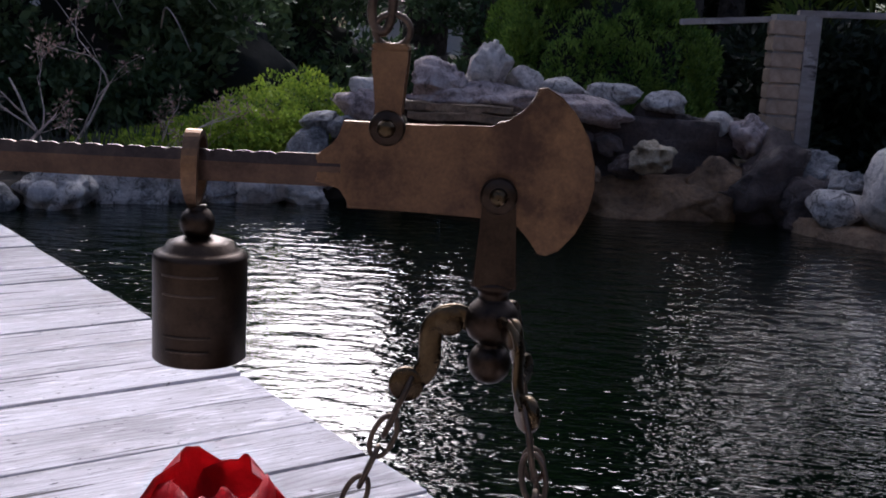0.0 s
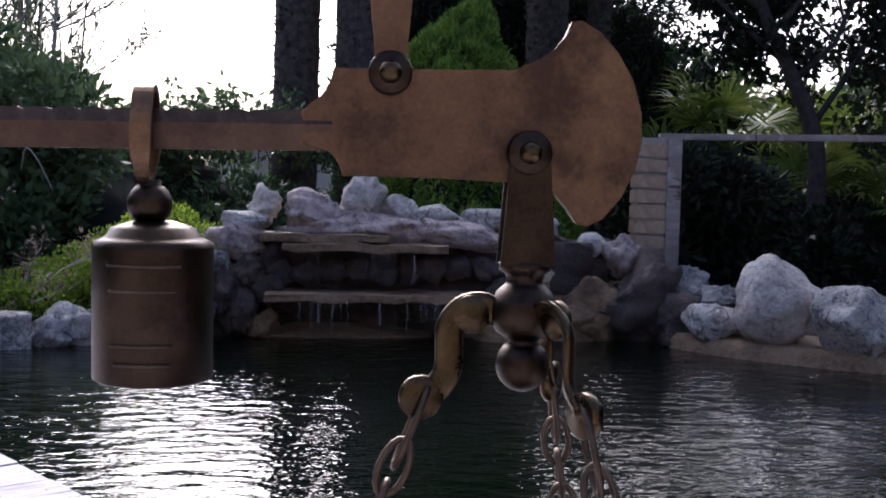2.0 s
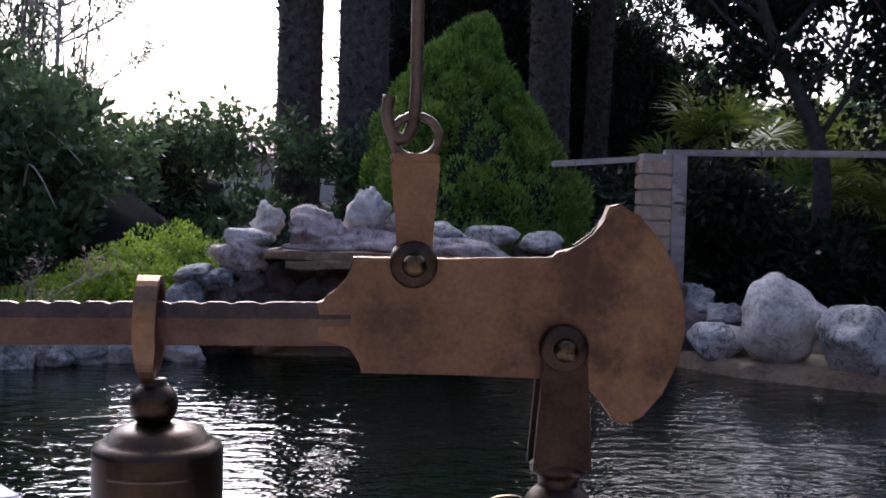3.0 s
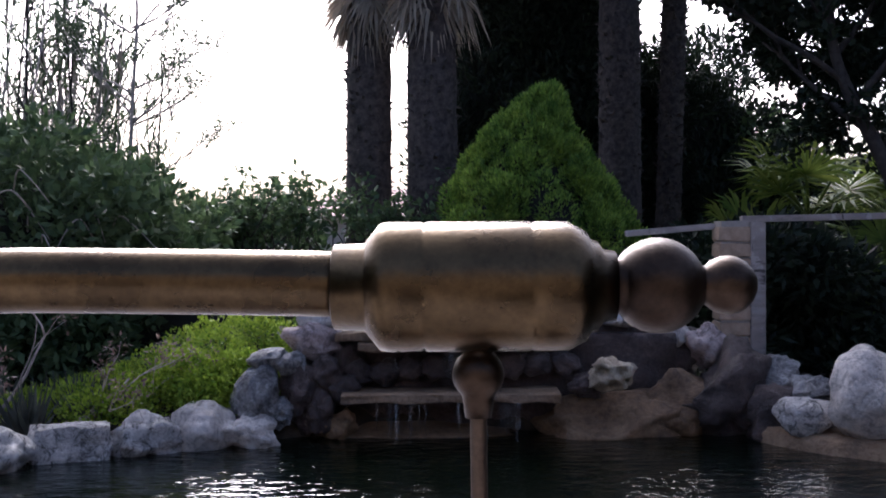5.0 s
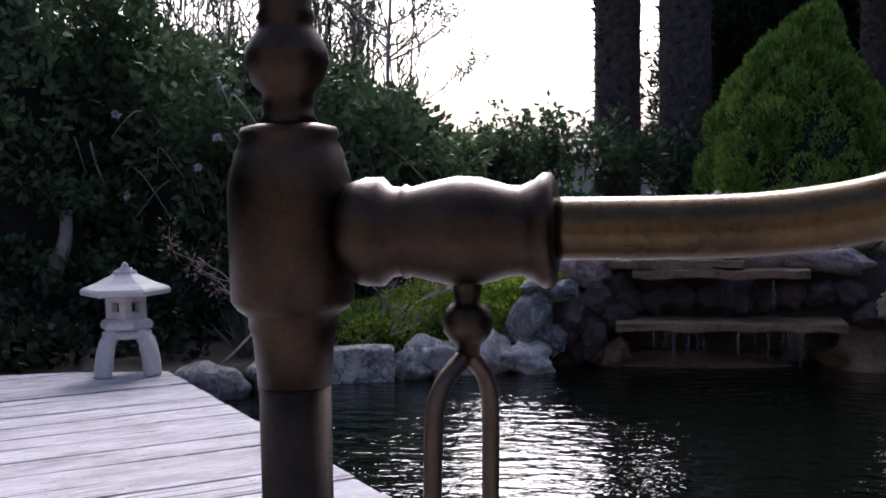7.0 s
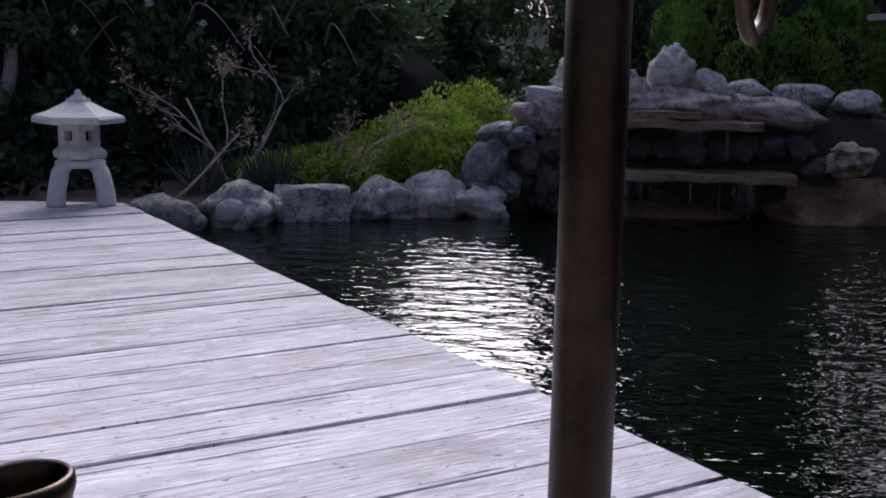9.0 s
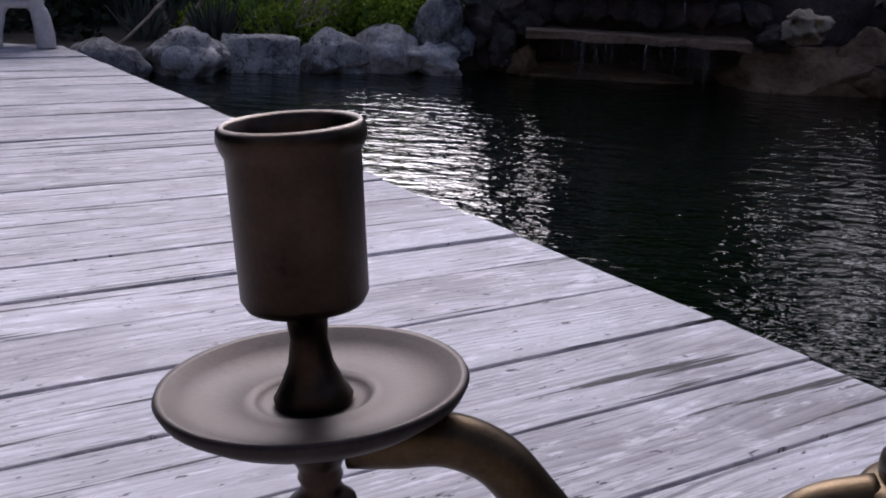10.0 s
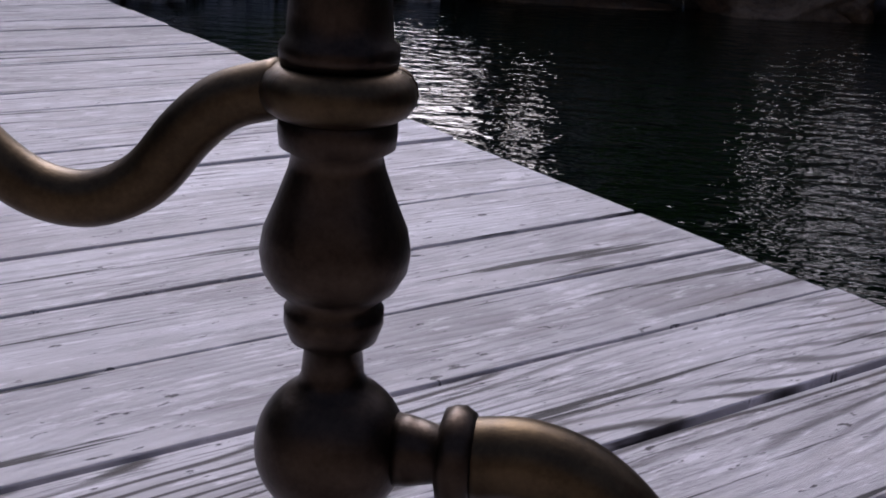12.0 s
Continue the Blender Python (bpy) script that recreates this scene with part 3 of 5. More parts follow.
    part("acorn_drop", lathe([(0.0090, -0.0072), (0.0082, -0.0100), (0.0048, -0.0150), (0.0042, -0.0165), (0.0046, -0.0180), (0.0040, -0.0195), (0.0046, -0.0215), (0.0068, -0.0232), (0.0070, -0.0250), (0.0064, -0.0262), (0.0070, -0.0290), (0.0072, -0.0320), (0.0064, -0.0365), (0.0046, -0.0405), (0.0020, -0.0432), (0.0003, -0.0440)][::-1], 30, lean), BRASS, s)
    # curved bracket at the foot of the column, and the plain shaft down to its base
    turn = Matrix.Rotation(radians(-4), 4, "Z")
    side = turn @ Matrix.Translation((0, 0, 0.2965)) @ Matrix.Rotation(radians(90), 4, "Y")
    lg = part("side_bracket", tube([turn @ v for v in curve_points([(0.028, 0, 0.2965), (0.040, 0, 0.2975), (0.053, 0, 0.2925), (0.066, 0, 0.2780), (0.074, 0, 0.255), (0.074, 0, 0.235), (0.064, 0, 0.222), (0.053, 0, 0.228)], 6)], [0.0082] * 16 + [0.0072] * 14 + [0.0062] * 13, 16), WORN_BRASS, s)
    part("bracket_collar", lathe([(0.0074, 0.0130), (0.0070, 0.0165), (0.0058, 0.0215), (0.0094, 0.0225), (0.0102, 0.0245), (0.0102, 0.0265), (0.0090, 0.0285), (0.0080, 0.0290)], 28, side), BRASS, lg)
    part("lower_shaft", lathe([(0.0075, 0.018), (0.0070, 0.15), (0.0068, 0.284)], 24), BRASS, s)
    part("base", lathe([(0.085, 0.001), (0.086, 0.007), (0.078, 0.011), (0.035, 0.015), (0.016, 0.022), (0.010, 0.026), (0.004, 0.027)], 40), BRASS, s)
    return s


def build_steelyard():
    s = thing("steelyard", "bronze steelyard balance beam hanging from the stand's hook", "scale", (0.309, 0, 0.56))
    # notched beam of lozenge section
    verts, faces = [], []
    n = 160
    for i in range(n + 1):
        f = i / n
        x = 0.033 + (0.2955 - 0.033) * f
        zc = 0.5465 + 0.0032 * f
        top = 0.0046 + 0.0004 * f - (0.0005 if (i % 4) == 0 and 8 < i < 150 else 0.0)
        hw = 0.0030
        verts += [(x, -0.0007, zc + top), (x, -hw, zc + 0.0016), (x, -hw * 0.3, zc - 0.0046), (x, hw * 0.3, zc - 0.0046), (x, hw, zc + 0.0016), (x, 0.0007, zc + top)]
    for i in range(n):
        for k in range(6):
            faces.append((i * 6 + k, i * 6 + (k + 1) % 6, (i + 1) * 6 + (k + 1) % 6, (i + 1) * 6 + k))
    faces += [tuple(range(5, -1, -1)), tuple(range(n * 6, n * 6 + 6))]
    put("beam", raw("beam", verts, faces), BEAM_BRONZE, s, rounded=False)
    tip = Matrix.Translation((0, 0, 0.5465)) @ Matrix.Rotation(radians(90), 4, "Y")
    part("beam_knob", lathe(arc_profile(0.0042, 0.0155, 8, -88, 40) + [(0.0022, 0.0195), (0.0046, 0.0200), (0.0048, 0.0218), (0.0026, 0.0226), (0.0030, 0.0272), (0.0052, 0.0280), (0.0055, 0.0322), (0.0040, 0.0340)], 24, tip), BRASS, s)
    plate = [(0.2880, 0.5465), (0.2880, 0.5545), (0.2905, 0.5556), (0.2932, 0.5576), (0.2950, 0.5600), (0.2958, 0.5648), (0.3130, 0.5648), (0.3395, 0.5648), (0.3410, 0.5668), (0.3456, 0.5680), (0.3490, 0.5705), (0.3508, 0.5738), (0.3522, 0.5772), (0.3546, 0.5777), (0.3590, 0.5752), (0.3636, 0.5704), (0.3676, 0.5636), (0.3698, 0.5560), (0.3701, 0.5490), (0.3686, 0.5422), (0.3655, 0.5355), (0.3610, 0.5302), (0.3572, 0.5284), (0.3548, 0.5290), (0.3520, 0.5330), (0.3490, 0.5362), (0.3462, 0.5390), (0.3200, 0.5392), (0.2979, 0.5392), (0.2976, 0.5425), (0.2958, 0.5452), (0.2925, 0.5463)]
    part("blade", prism(plate, -0.0024, 0.0024, 0.0006), BRONZE, s, "axe-shaped bronze end plate", rounded=False)
    strap = [(0.3036, 0.5860), (0.3036, 0.5845), (0.3052, 0.5700)] + [(0.3090 + 0.0042 * math.cos(radians(a)), 0.5640 + 0.0042 * math.sin(radians(a))) for a in range(190, 351, 16)] + [(0.3130, 0.5700), (0.3142, 0.5845), (0.3142, 0.5860)]
    for side in (-1, 1):
        st = part("strap", prism(strap, side * 0.0042 - 0.0009, side * 0.0042 + 0.0009, 0.0003), BRONZE, s, rounded=False)
    part("strap_bridge", box(0.0106, 0.0102, 0.0020, 0.0005, Matrix.Translation((0.3089, 0, 0.5868))), BRONZE, s, rounded=False)
    eye = [(0.3089 + 0.0052 * math.sin(a), 0, 0.5915 + 0.0046 * math.cos(a)) for a in [2 * math.pi * k / 20 for k in range(21)]]
    part("eye_ring", tube(eye, 0.0010, 10), IRON, s)
    out = Matrix.Rotation(radians(90), 4, "X")
    for x, z, wash in ((0.3090, 0.5637, 0.0052), (0.3425, 0.5457, 0.0054)):
        m = Matrix.Translation((x, 0, z)) @ out
        part("washer", lathe([(wash, -0.0052), (wash, 0.0054), (wash * 0.9, 0.0062)], 26, m), BRASS, s, "dark round washer")
        part("pivot_bolt", lathe([(0.0027, -0.0085), (0.0027, 0.0078), (0.0022, 0.0094), (0.0010, 0.0101)], 18, m), BRASS_TUBE, s)
    # forked link, turned drop, and three brackets for the chains
    cx = 0.3428
    link = [(cx - 0.0048, 0.5480), (cx + 0.0048, 0.5480), (cx + 0.0052, 0.5380), (cx + 0.0066, 0.5185), (cx - 0.0066, 0.5185), (cx - 0.0052, 0.5380)]
    for side in (-1, 1):
        part("link_plate", prism(link, side * 0.0046 - 0.0010, side * 0.0046 + 0.0010, 0.0004), BRASS, s, rounded=False)
    dr = part("turned_drop", lathe([(0.0004, 0.4876)] + arc_profile(0.0066, 0.4942, 10, -75, 60) + [(0.0040, 0.5005), (0.0062, 0.5020)] + arc_profile(0.0083, 0.5072, 8, -35, 55) + [(0.0044, 0.5145), (0.0048, 0.5165), (0.0064, 0.5175), (0.0066, 0.5190), (0.0050, 0.5200)], 30, Matrix.Translation((cx, 0, 0))), BRASS, s)
    for a in (183, -62, 64):
        turn = Matrix.Translation((cx, 0, 0)) @ Matrix.Rotation(radians(a), 4, "Z")
        mid = curve_points([(0.0062, 0, 0.5065), (0.0105, 0, 0.5085), (0.0150, 0, 0.5075), (0.0180, 0, 0.5035), (0.0182, 0, 0.4980), (0.0184, 0, 0.4930), (0.0205, 0, 0.4890), (0.0235, 0, 0.4865)], 6)
        bk = part("bracket", tube([turn @ v for v in mid], 0.0035, 14, flat=0.42), BRASS_TUBE, dr)
        lobe = turn @ Matrix.Translation((0.0130, 0, 0.5066)) @ out
        part("bracket_lobe", lathe([(0.0042, -0.0015), (0.0047, -0.0009), (0.0047, 0.0009), (0.0042, 0.0015)], 24, lobe), BRASS_TUBE, dr)
        disc = turn @ Matrix.Translation((0.0248, 0, 0.4862)) @ out
        part("bracket_disc", lathe([(0.0048, -0.0016), (0.0054, -0.0010), (0.0054, 0.0010), (0.0048, 0.0016)], 26, disc), BRASS_TUBE, dr)
        # chain down to the pan
        a0 = turn @ Vector((0.0252, 0, 0.4835))
        a1 = turn @ Vector((0.0700, 0, 0.3730))
        d = (a1 - a0)
        count = 11
        for k in range(count):
            big = 1.7 if k == 0 else 1.15
            q = a0 + d * ((k + 0.45) / count)
            fr = d.to_track_quat("Z", "Y").to_matrix().to_4x4() @ Matrix.Rotation(radians(90 * (k % 2) + a), 4, "Z")
            loop = [Matrix.Translation(q) @ fr @ Vector((0.0030 * big * math.sin(b), 0, 0.0064 * big * math.cos(b))) for b in [2 * math.pi * j / 16 for j in range(17)]]
            part("chain_link", tube(loop, 0.00085, 8), IRON, s)
    part("pan", lathe([(0.004, 0.3540), (0.045, 0.3560), (0.064, 0.3640), (0.0735, 0.3730), (0.0725, 0.3740), (0.063, 0.3655), (0.044, 0.3575), (0.004, 0.3555)], 48, Matrix.Translation((cx, 0, 0))), BRASS, s, "shallow brass weighing pan")
    return s


def build_weight():
    w = thing("poise_weight", "round brass sliding weight hung on the notched beam", "weight", (0.2525, 0, 0.49))
    c = Matrix.Translation((0.2536, 0, 0))
    part("body", lathe([(0.0132, 0.4895), (0.0141, 0.4902), (0.0142, 0.5212), (0.0139, 0.5225), (0.0122, 0.5232), (0.0110, 0.5240), (0.0100, 0.5258), (0.0070, 0.5268), (0.0046, 0.5275)], 48, c), BRASS, w)
    part("ball", lathe([(0.003, 0.5262)] + arc_profile(0.0053, 0.5315, 10, -62, 62) + [(0.0028, 0.5370)], 28, Matrix.Translation((0.2526, 0, 0))), BRASS, w)
    hoop = [(0.2515, 0.0062 * math.sin(a), 0.5478 + 0.0112 * math.cos(a)) for a in [2 * math.pi * k / 32 for k in range(33)]]
    bm = bmesh.new()
    vs = []
    for i, (x, y, z) in enumerate(hoop[:-1]):
        ny, nz = math.sin(2 * math.pi * i / 32), math.cos(2 * math.pi * i / 32)
        hwid = 0.0024 if nz > -0.3 else 0.0024 + (nz + 0.3) * 0.0016
        vs.append([bm.verts.new((x + sx * hwid, y + k * 0.0008 * ny, z + k * 0.0008 * nz)) for sx, k in ((-1, -1), (1, -1), (1, 1), (-1, 1))])
    for i in range(32):
        a, b = vs[i], vs[(i + 1) % 32]
        for k in range(4):
            bm.faces.new((a[k], a[(k + 1) % 4], b[(k + 1) % 4], b[k]))
    part("hoop", bm, BRONZE, w, rounded=False)
    for z, half in ((0.5175, 36), (0.5118, 34), (0.4992, 32), (0.4948, 28)):
        line = [(0.2536 + 0.0142 * math.sin(radians(a)), -0.0142 * math.cos(radians(a)), z) for a in range(-half, half + 1, 6)]
        part("engraved_line", tube(line, 0.00035, 6), IRON, w)
    return w


def build_flowers():
    rnd = random.Random(11)
    for k, (x, y, z, size, lean) in enumerate(((0.2585, -0.002, 0.4190, 1.2, 0.2), (0.274, 0.008, 0.405, 0.7, -0.3))):
        f = thing("cut_flower", "red cyclamen-like flower standing in the brass pan", "flower", (0.30, 0.0, 0.358), "flowers in the pan")
        part("stem", tube(curve_points([(0.300 + 0.01 * k, 0.0, 0.3578), (0.29, 0.0, 0.385), (x + 0.006, y, z - 0.02), (x, y, z + 0.003)], 6), 0.0016, 8), STEM_GREEN, f)
        for j in range(5):
            a = 2 * math.pi * j / 5 + k
            bm = bmesh.new()
            L, W = 0.031 * size * rnd.uniform(0.8, 1.1), 0.0165 * size
            grid = []
            for u in range(9):
                fu = u / 8
                row = []
                for v in range(-3, 4):
                    fv = v / 3
                    wd = W * math.sin(math.pi * min(0.985, 0.10 + 0.86 * fu ** 1.4)) ** 0.62
                    out = 0.004 + 0.012 * size * math.sin(fu * 2.2) - 0.004 * fv * fv
                    px, py = out, fv * wd
                    pz = L * fu * (1 - 0.12 * abs(fv)) + 0.0015 * math.sin(fu * 9 + fv * 4 + j)
                    row.append(bm.verts.new((x + px * math.cos(a) - py * math.sin(a) + lean * 0.01 * fu, y + px * math.sin(a) + py * math.cos(a), z + pz)))
                grid.append(row)
            for r0, r1 in zip(grid, grid[1:]):
                for v in range(6):
                    bm.faces.new((r0[v], r0[v + 1], r1[v + 1], r1[v]))
            bmesh.ops.solidify(bm, geom=bm.faces[:], thickness=0.0006)
            part("petal", bm, PETAL, f)


build_stand()
build_steelyard()
build_weight()
build_flowers()


# ---- pond rocks ----
RIMG, FALLG = "rocks along the pond rim", "rocks of the waterfall"
boulder("rim_rock", (-1.46, 3.44, -0.075), (0.27, 0.24, 0.20), 1, BLUE_ROCK, "smooth dark grey boulder beside the deck corner", group=RIMG, rough=0.14, cuts=4)
quartz_rock = boulder("rim_rock", (-1.225, 3.58, -0.05), (0.26, 0.22, 0.20), 2, GREY_ROCK, "grey boulder with a pale quartz patch", turn=20, group=RIMG)
boulder("quartz_patch", (-1.235, 3.475, -0.03), (0.12, 0.08, 0.085), 52, QUARTZ, "pale quartz patch", turn=20, parent=quartz_rock, rough=0.2, cuts=14, sub=3)
boulder("rim_rock", (-1.03, 3.79, -0.045), (0.31, 0.20, 0.17), 3, GREY_ROCK, "long blocky blue-grey rim stone", turn=22, group=RIMG, block=0.75, rough=0.14, cuts=4)
boulder("rim_rock", (-0.80, 3.90, -0.055), (0.26, 0.22, 0.19), 4, GREY_ROCK, "wedge-shaped pale grey rim stone", turn=10, group=RIMG, cuts=9)
boulder("rim_rock", (-0.61, 4.00, -0.03), (0.26, 0.24, 0.21), 5, PALE_ROCK, "rounded speckled pale rim boulder", group=RIMG, rough=0.14, cuts=3)
boulder("rim_rock", (-0.43, 4.02, -0.055), (0.24, 0.22, 0.15), 6, PALE_ROCK, "low tapering pale rock at the waterline", turn=-15, tilt=15, group=RIMG)
boulder("fall_rock", (-0.425, 4.10, 0.085), (0.20, 0.20, 0.25), 7, BLUE_ROCK, "upright blue-grey rock flanking the waterfall", tilt=12, group=FALLG, rough=0.2, cuts=12)
boulder("fall_rock", (-0.25, 4.22, 0.06), (0.24, 0.20, 0.34), 8, WET_SHADED_ROCK, "wet upright rock flanking the waterfall, shadow put into its dark colour", tilt=6, group=FALLG, rough=0.26)
boulder("fall_rock", (-0.385, 4.15, 0.215), (0.18, 0.17, 0.08), 10, BLUE_ROCK, "small dark capping rock on the flank", tilt=-10, group=FALLG, rough=0.16)
boulder("fall_rock", (-0.215, 4.25, 0.285), (0.25, 0.22, 0.15), 9, PINK_ROCK, "rough mauve-grey rock above the waterfall", tilt=18, group=FALLG, rough=0.26, cuts=12)
boulder("fall_rock", (-0.20, 4.28, 0.355), (0.21, 0.19, 0.075), 36, GREY_ROCK, "flat pale grey slab topping the flank", tilt=6, group=FALLG, rough=0.14, block=0.4)
boulder("fall_rock", (-0.09, 4.27, 0.20), (0.16, 0.18, 0.20), 37, WET_SHADED_ROCK, "dark mauve rock beside the spillway", group=FALLG, rough=0.26)
for k, (x, y, z, w, h, m) in enumerate(((-0.34, 4.10, 0.015, 0.13, 0.13, BLUE_ROCK), (-0.27, 4.12, 0.10, 0.13, 0.15, WET_SHADED_ROCK), (-0.19, 4.15, 0.02, 0.14, 0.16, WET_SHADED_ROCK), (-0.17, 4.16, 0.16, 0.12, 0.13, WET_SHADED_ROCK), (-0.30, 4.13, 0.20, 0.11, 0.09, BLUE_ROCK), (-0.12, 4.17, -0.05, 0.15, 0.12, BROWN_ROCK), (-0.10, 4.16, 0.09, 0.11, 0.12, WET_SHADED_ROCK))):
    boulder("fall_rock", (x, y, z), (w, 0.13, h), 120 + k, m, "small angular rock wedged into the flank of the fall", turn=35 * k, tilt=12 * (k % 3) - 10, group=FALLG, cuts=18, rough=0.34)
boulder("fall_rock", (-0.135, 4.37, 0.41), (0.14, 0.15, 0.16), 11, PALE_ROCK, "small white angular rock on the crest", group=FALLG, cuts=10)
boulder("fall_rock", (0.06, 4.32, 0.385), (0.26, 0.22, 0.20), 12, PINK_ROCK, "broad mauve rock on the crest", group=FALLG, rough=0.28, cuts=9)
boulder("fall_rock", (0.255, 4.37, 0.44), (0.18, 0.16, 0.24), 13, PALE_ROCK, "pointed pale rock on the crest", group=FALLG, cuts=11, tilt=12)
boulder("fall_rock", (0.41, 4.42, 0.405), (0.17, 0.16, 0.13), 14, PALE_ROCK, "smooth pale rock on the crest", group=FALLG, rough=0.12)
boulder("fall_rock", (0.57, 4.37, 0.375), (0.21, 0.20, 0.11), 15, GREY_ROCK, "flat grey crest stone", group=FALLG, rough=0.14)
boulder("fall_rock", (0.78, 4.42, 0.375), (0.24, 0.20, 0.095), 16, GREY_ROCK, "flat grey-green crest stone", group=FALLG, rough=0.12)
boulder("fall_rock", (0.99, 4.42, 0.345), (0.20, 0.20, 0.11), 17, GREY_ROCK, "flat streaked crest stone", group=FALLG, rough=0.14)
boulder("fall_rock", (1.07, 4.40, 0.265), (0.14, 0.16, 0.10), 18, WET_SHADED_ROCK, "small dark rock below the crest", group=FALLG)
boulder("fall_rock", (1.22, 4.42, 0.275), (0.13, 0.14, 0.11), 19, PALE_ROCK, "small round pale rock", group=FALLG, rough=0.1)
boulder("fall_rock", (1.345, 4.36, 0.235), (0.17, 0.16, 0.17), 20, PINK_ROCK, "angular reddish rock below the brick pier", tilt=35, group=FALLG, cuts=10)
boulder("fall_rock", (0.28, 4.36, 0.32), (0.62, 0.30, 0.15), 21, PINK_ROCK, "broad mauve cap rock under the crest stones", group=FALLG, rough=0.3, cuts=6)
boulder("fall_rock", (0.66, 4.32, 0.315), (0.36, 0.26, 0.13), 22, PINK_ROCK, "mauve rock apron beside the spillway", tilt=8, group=FALLG, rough=0.25)
boulder("fall_rock", (1.04, 4.46, 0.14), (0.60, 0.34, 0.34), 23, WET_SHADED_ROCK, "wet rock mass of the grotto, its shade put into the colour", group=FALLG, rough=0.42, cuts=14)
boulder("fall_rock", (0.98, 4.27, -0.055), (0.84, 0.36, 0.24), 24, BROWN_ROCK, "ochre-brown rock sill at the waterline", group=FALLG, rough=0.3, cuts=14)
boulder("fall_rock", (0.12, 4.30, -0.085), (0.95, 0.34, 0.07), 38, BROWN_ROCK, "low brown shelf at the waterline under the fall", group=FALLG, rough=0.14)
boulder("fall_rock", (1.40, 4.26, 0.03), (0.50, 0.36, 0.40), 25, WET_SHADED_ROCK, "dark boulder beside the grotto", group=FALLG, rough=0.42, cuts=14)
boulder("fall_rock", (1.22, 4.24, 0.02), (0.28, 0.26, 0.30), 26, BROWN_ROCK, "brown upright rock beside the grotto", group=FALLG, rough=0.2)
boulder("fall_rock", (1.56, 4.24, 0.10), (0.22, 0.24, 0.22), 27, BLUE_ROCK, "dark grey rock below the wooden post", group=FALLG)
boulder("fall_rock", (1.56, 4.10, -0.02), (0.26, 0.22, 0.24), 28, WET_SHADED_ROCK, "dark rock at the bend of the rim", group=FALLG)
boulder("fall_rock", (0.84, 4.20, 0.10), (0.14, 0.14, 0.10), 29, WET_SHADED_ROCK, "small wet rock on the lower ledge", group=FALLG)
boulder("rim_rock", (1.60, 3.95, 0.02), (0.23, 0.22, 0.17), 31, GREY_ROCK, "low streaked grey rim boulder", turn=15, group=RIMG, rough=0.14)
boulder("rim_rock", (1.79, 3.82, 0.115), (0.32, 0.29, 0.33), 32, PALE_ROCK, "large rounded pale boulder on the rim", turn=30, group=RIMG, rough=0.14, cuts=4)
boulder("rim_rock", (2.03, 3.62, 0.055), (0.36, 0.30, 0.26), 33, GREY_ROCK, "tilted angular grey boulder on the rim", tilt=30, group=RIMG, cuts=9, rough=0.14)
boulder("rim_rock", (1.66, 4.12, 0.08), (0.2, 0.2, 0.12), 34, BLUE_ROCK, "small dark rock behind the rim", group=RIMG)


def build_skull_rock():
    """A holed lump of weathered limestone above the sill."""
    bm = rock_mesh((0.19, 0.16, 0.13), 41, rough=0.3, cuts=5)
    for v in bm.verts:
        n = noise.noise(v.co * 26)
        v.co *= 1 - 0.28 * max(0, n) * 1.6 + 0.1 * noise.noise(v.co * 60)
    for cx, cz, r in ((-0.035, 0.012, 0.024), (0.03, 0.018, 0.022), (0.0, -0.028, 0.017), (0.055, -0.02, 0.014)):
        for v in bm.verts:
            d = math.hypot(v.co.x - cx, v.co.z - cz)
            if v.co.y < 0 and d < r:
                v.co.y += 0.06 * (1 - (d / r) ** 2)
    ob = part("holed_rock", bm, SKULL_ROCK)
    ob.location = (0.92, 4.12, 0.15)
    return tagged(ob, "tan weathered limestone lump full of holes", "rock", FALLG)


build_skull_rock()


def ledge(name, at, size, seed, mat, label):
    bm = box(1, 1, 1)
    bmesh.ops.subdivide_edges(bm, edges=bm.edges[:], cuts=9, use_grid_fill=True)
    o = Vector((seed, seed * 2, 0))
    for v in bm.verts:
        q = Vector((v.co.x * size[0], v.co.y * size[1], v.co.z * size[2]))
        front = max(0, -v.co.y * 2)
        q.y += 0.05 * noise.noise(Vector((q.x * 7, 0, seed))) * front + 0.012 * noise.noise(q * 30 + o)
        q.z += 0.012 * noise.noise(q * 9 + o) + 0.006 * noise.noise(q * 35 + o)
        v.co = q
    ob = part(name, bm, mat)
    ob.location = at
    return tagged(ob, label, "stone ledge", "ledges of the waterfall")


ledge("stone_ledge", (0.28, 4.20, 0.262), (0.64, 0.20, 0.032), 1, SLAB, "thin brown flagstone spillway ledge")
ledge("stone_ledge", (0.12, 4.24, 0.295), (0.50, 0.22, 0.03), 2, SLAB, "upper brown flagstone under the crest rocks")
ledge("stone_ledge", (0.31, 4.14, 0.075), (0.82, 0.22, 0.032), 3, SLAB, "long brown flagstone lower ledge")


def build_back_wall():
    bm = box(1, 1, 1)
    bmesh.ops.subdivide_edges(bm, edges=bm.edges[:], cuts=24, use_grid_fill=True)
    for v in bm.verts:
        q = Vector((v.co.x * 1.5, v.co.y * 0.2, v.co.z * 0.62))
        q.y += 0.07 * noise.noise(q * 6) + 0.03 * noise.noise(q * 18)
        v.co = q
    ob = part("fall_wall", bm, WET_SHADED_ROCK)
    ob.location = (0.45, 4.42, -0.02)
    return tagged(ob, "wet rubble wall behind the falling water, recess shade in its colour", "rock wall", FALLG)


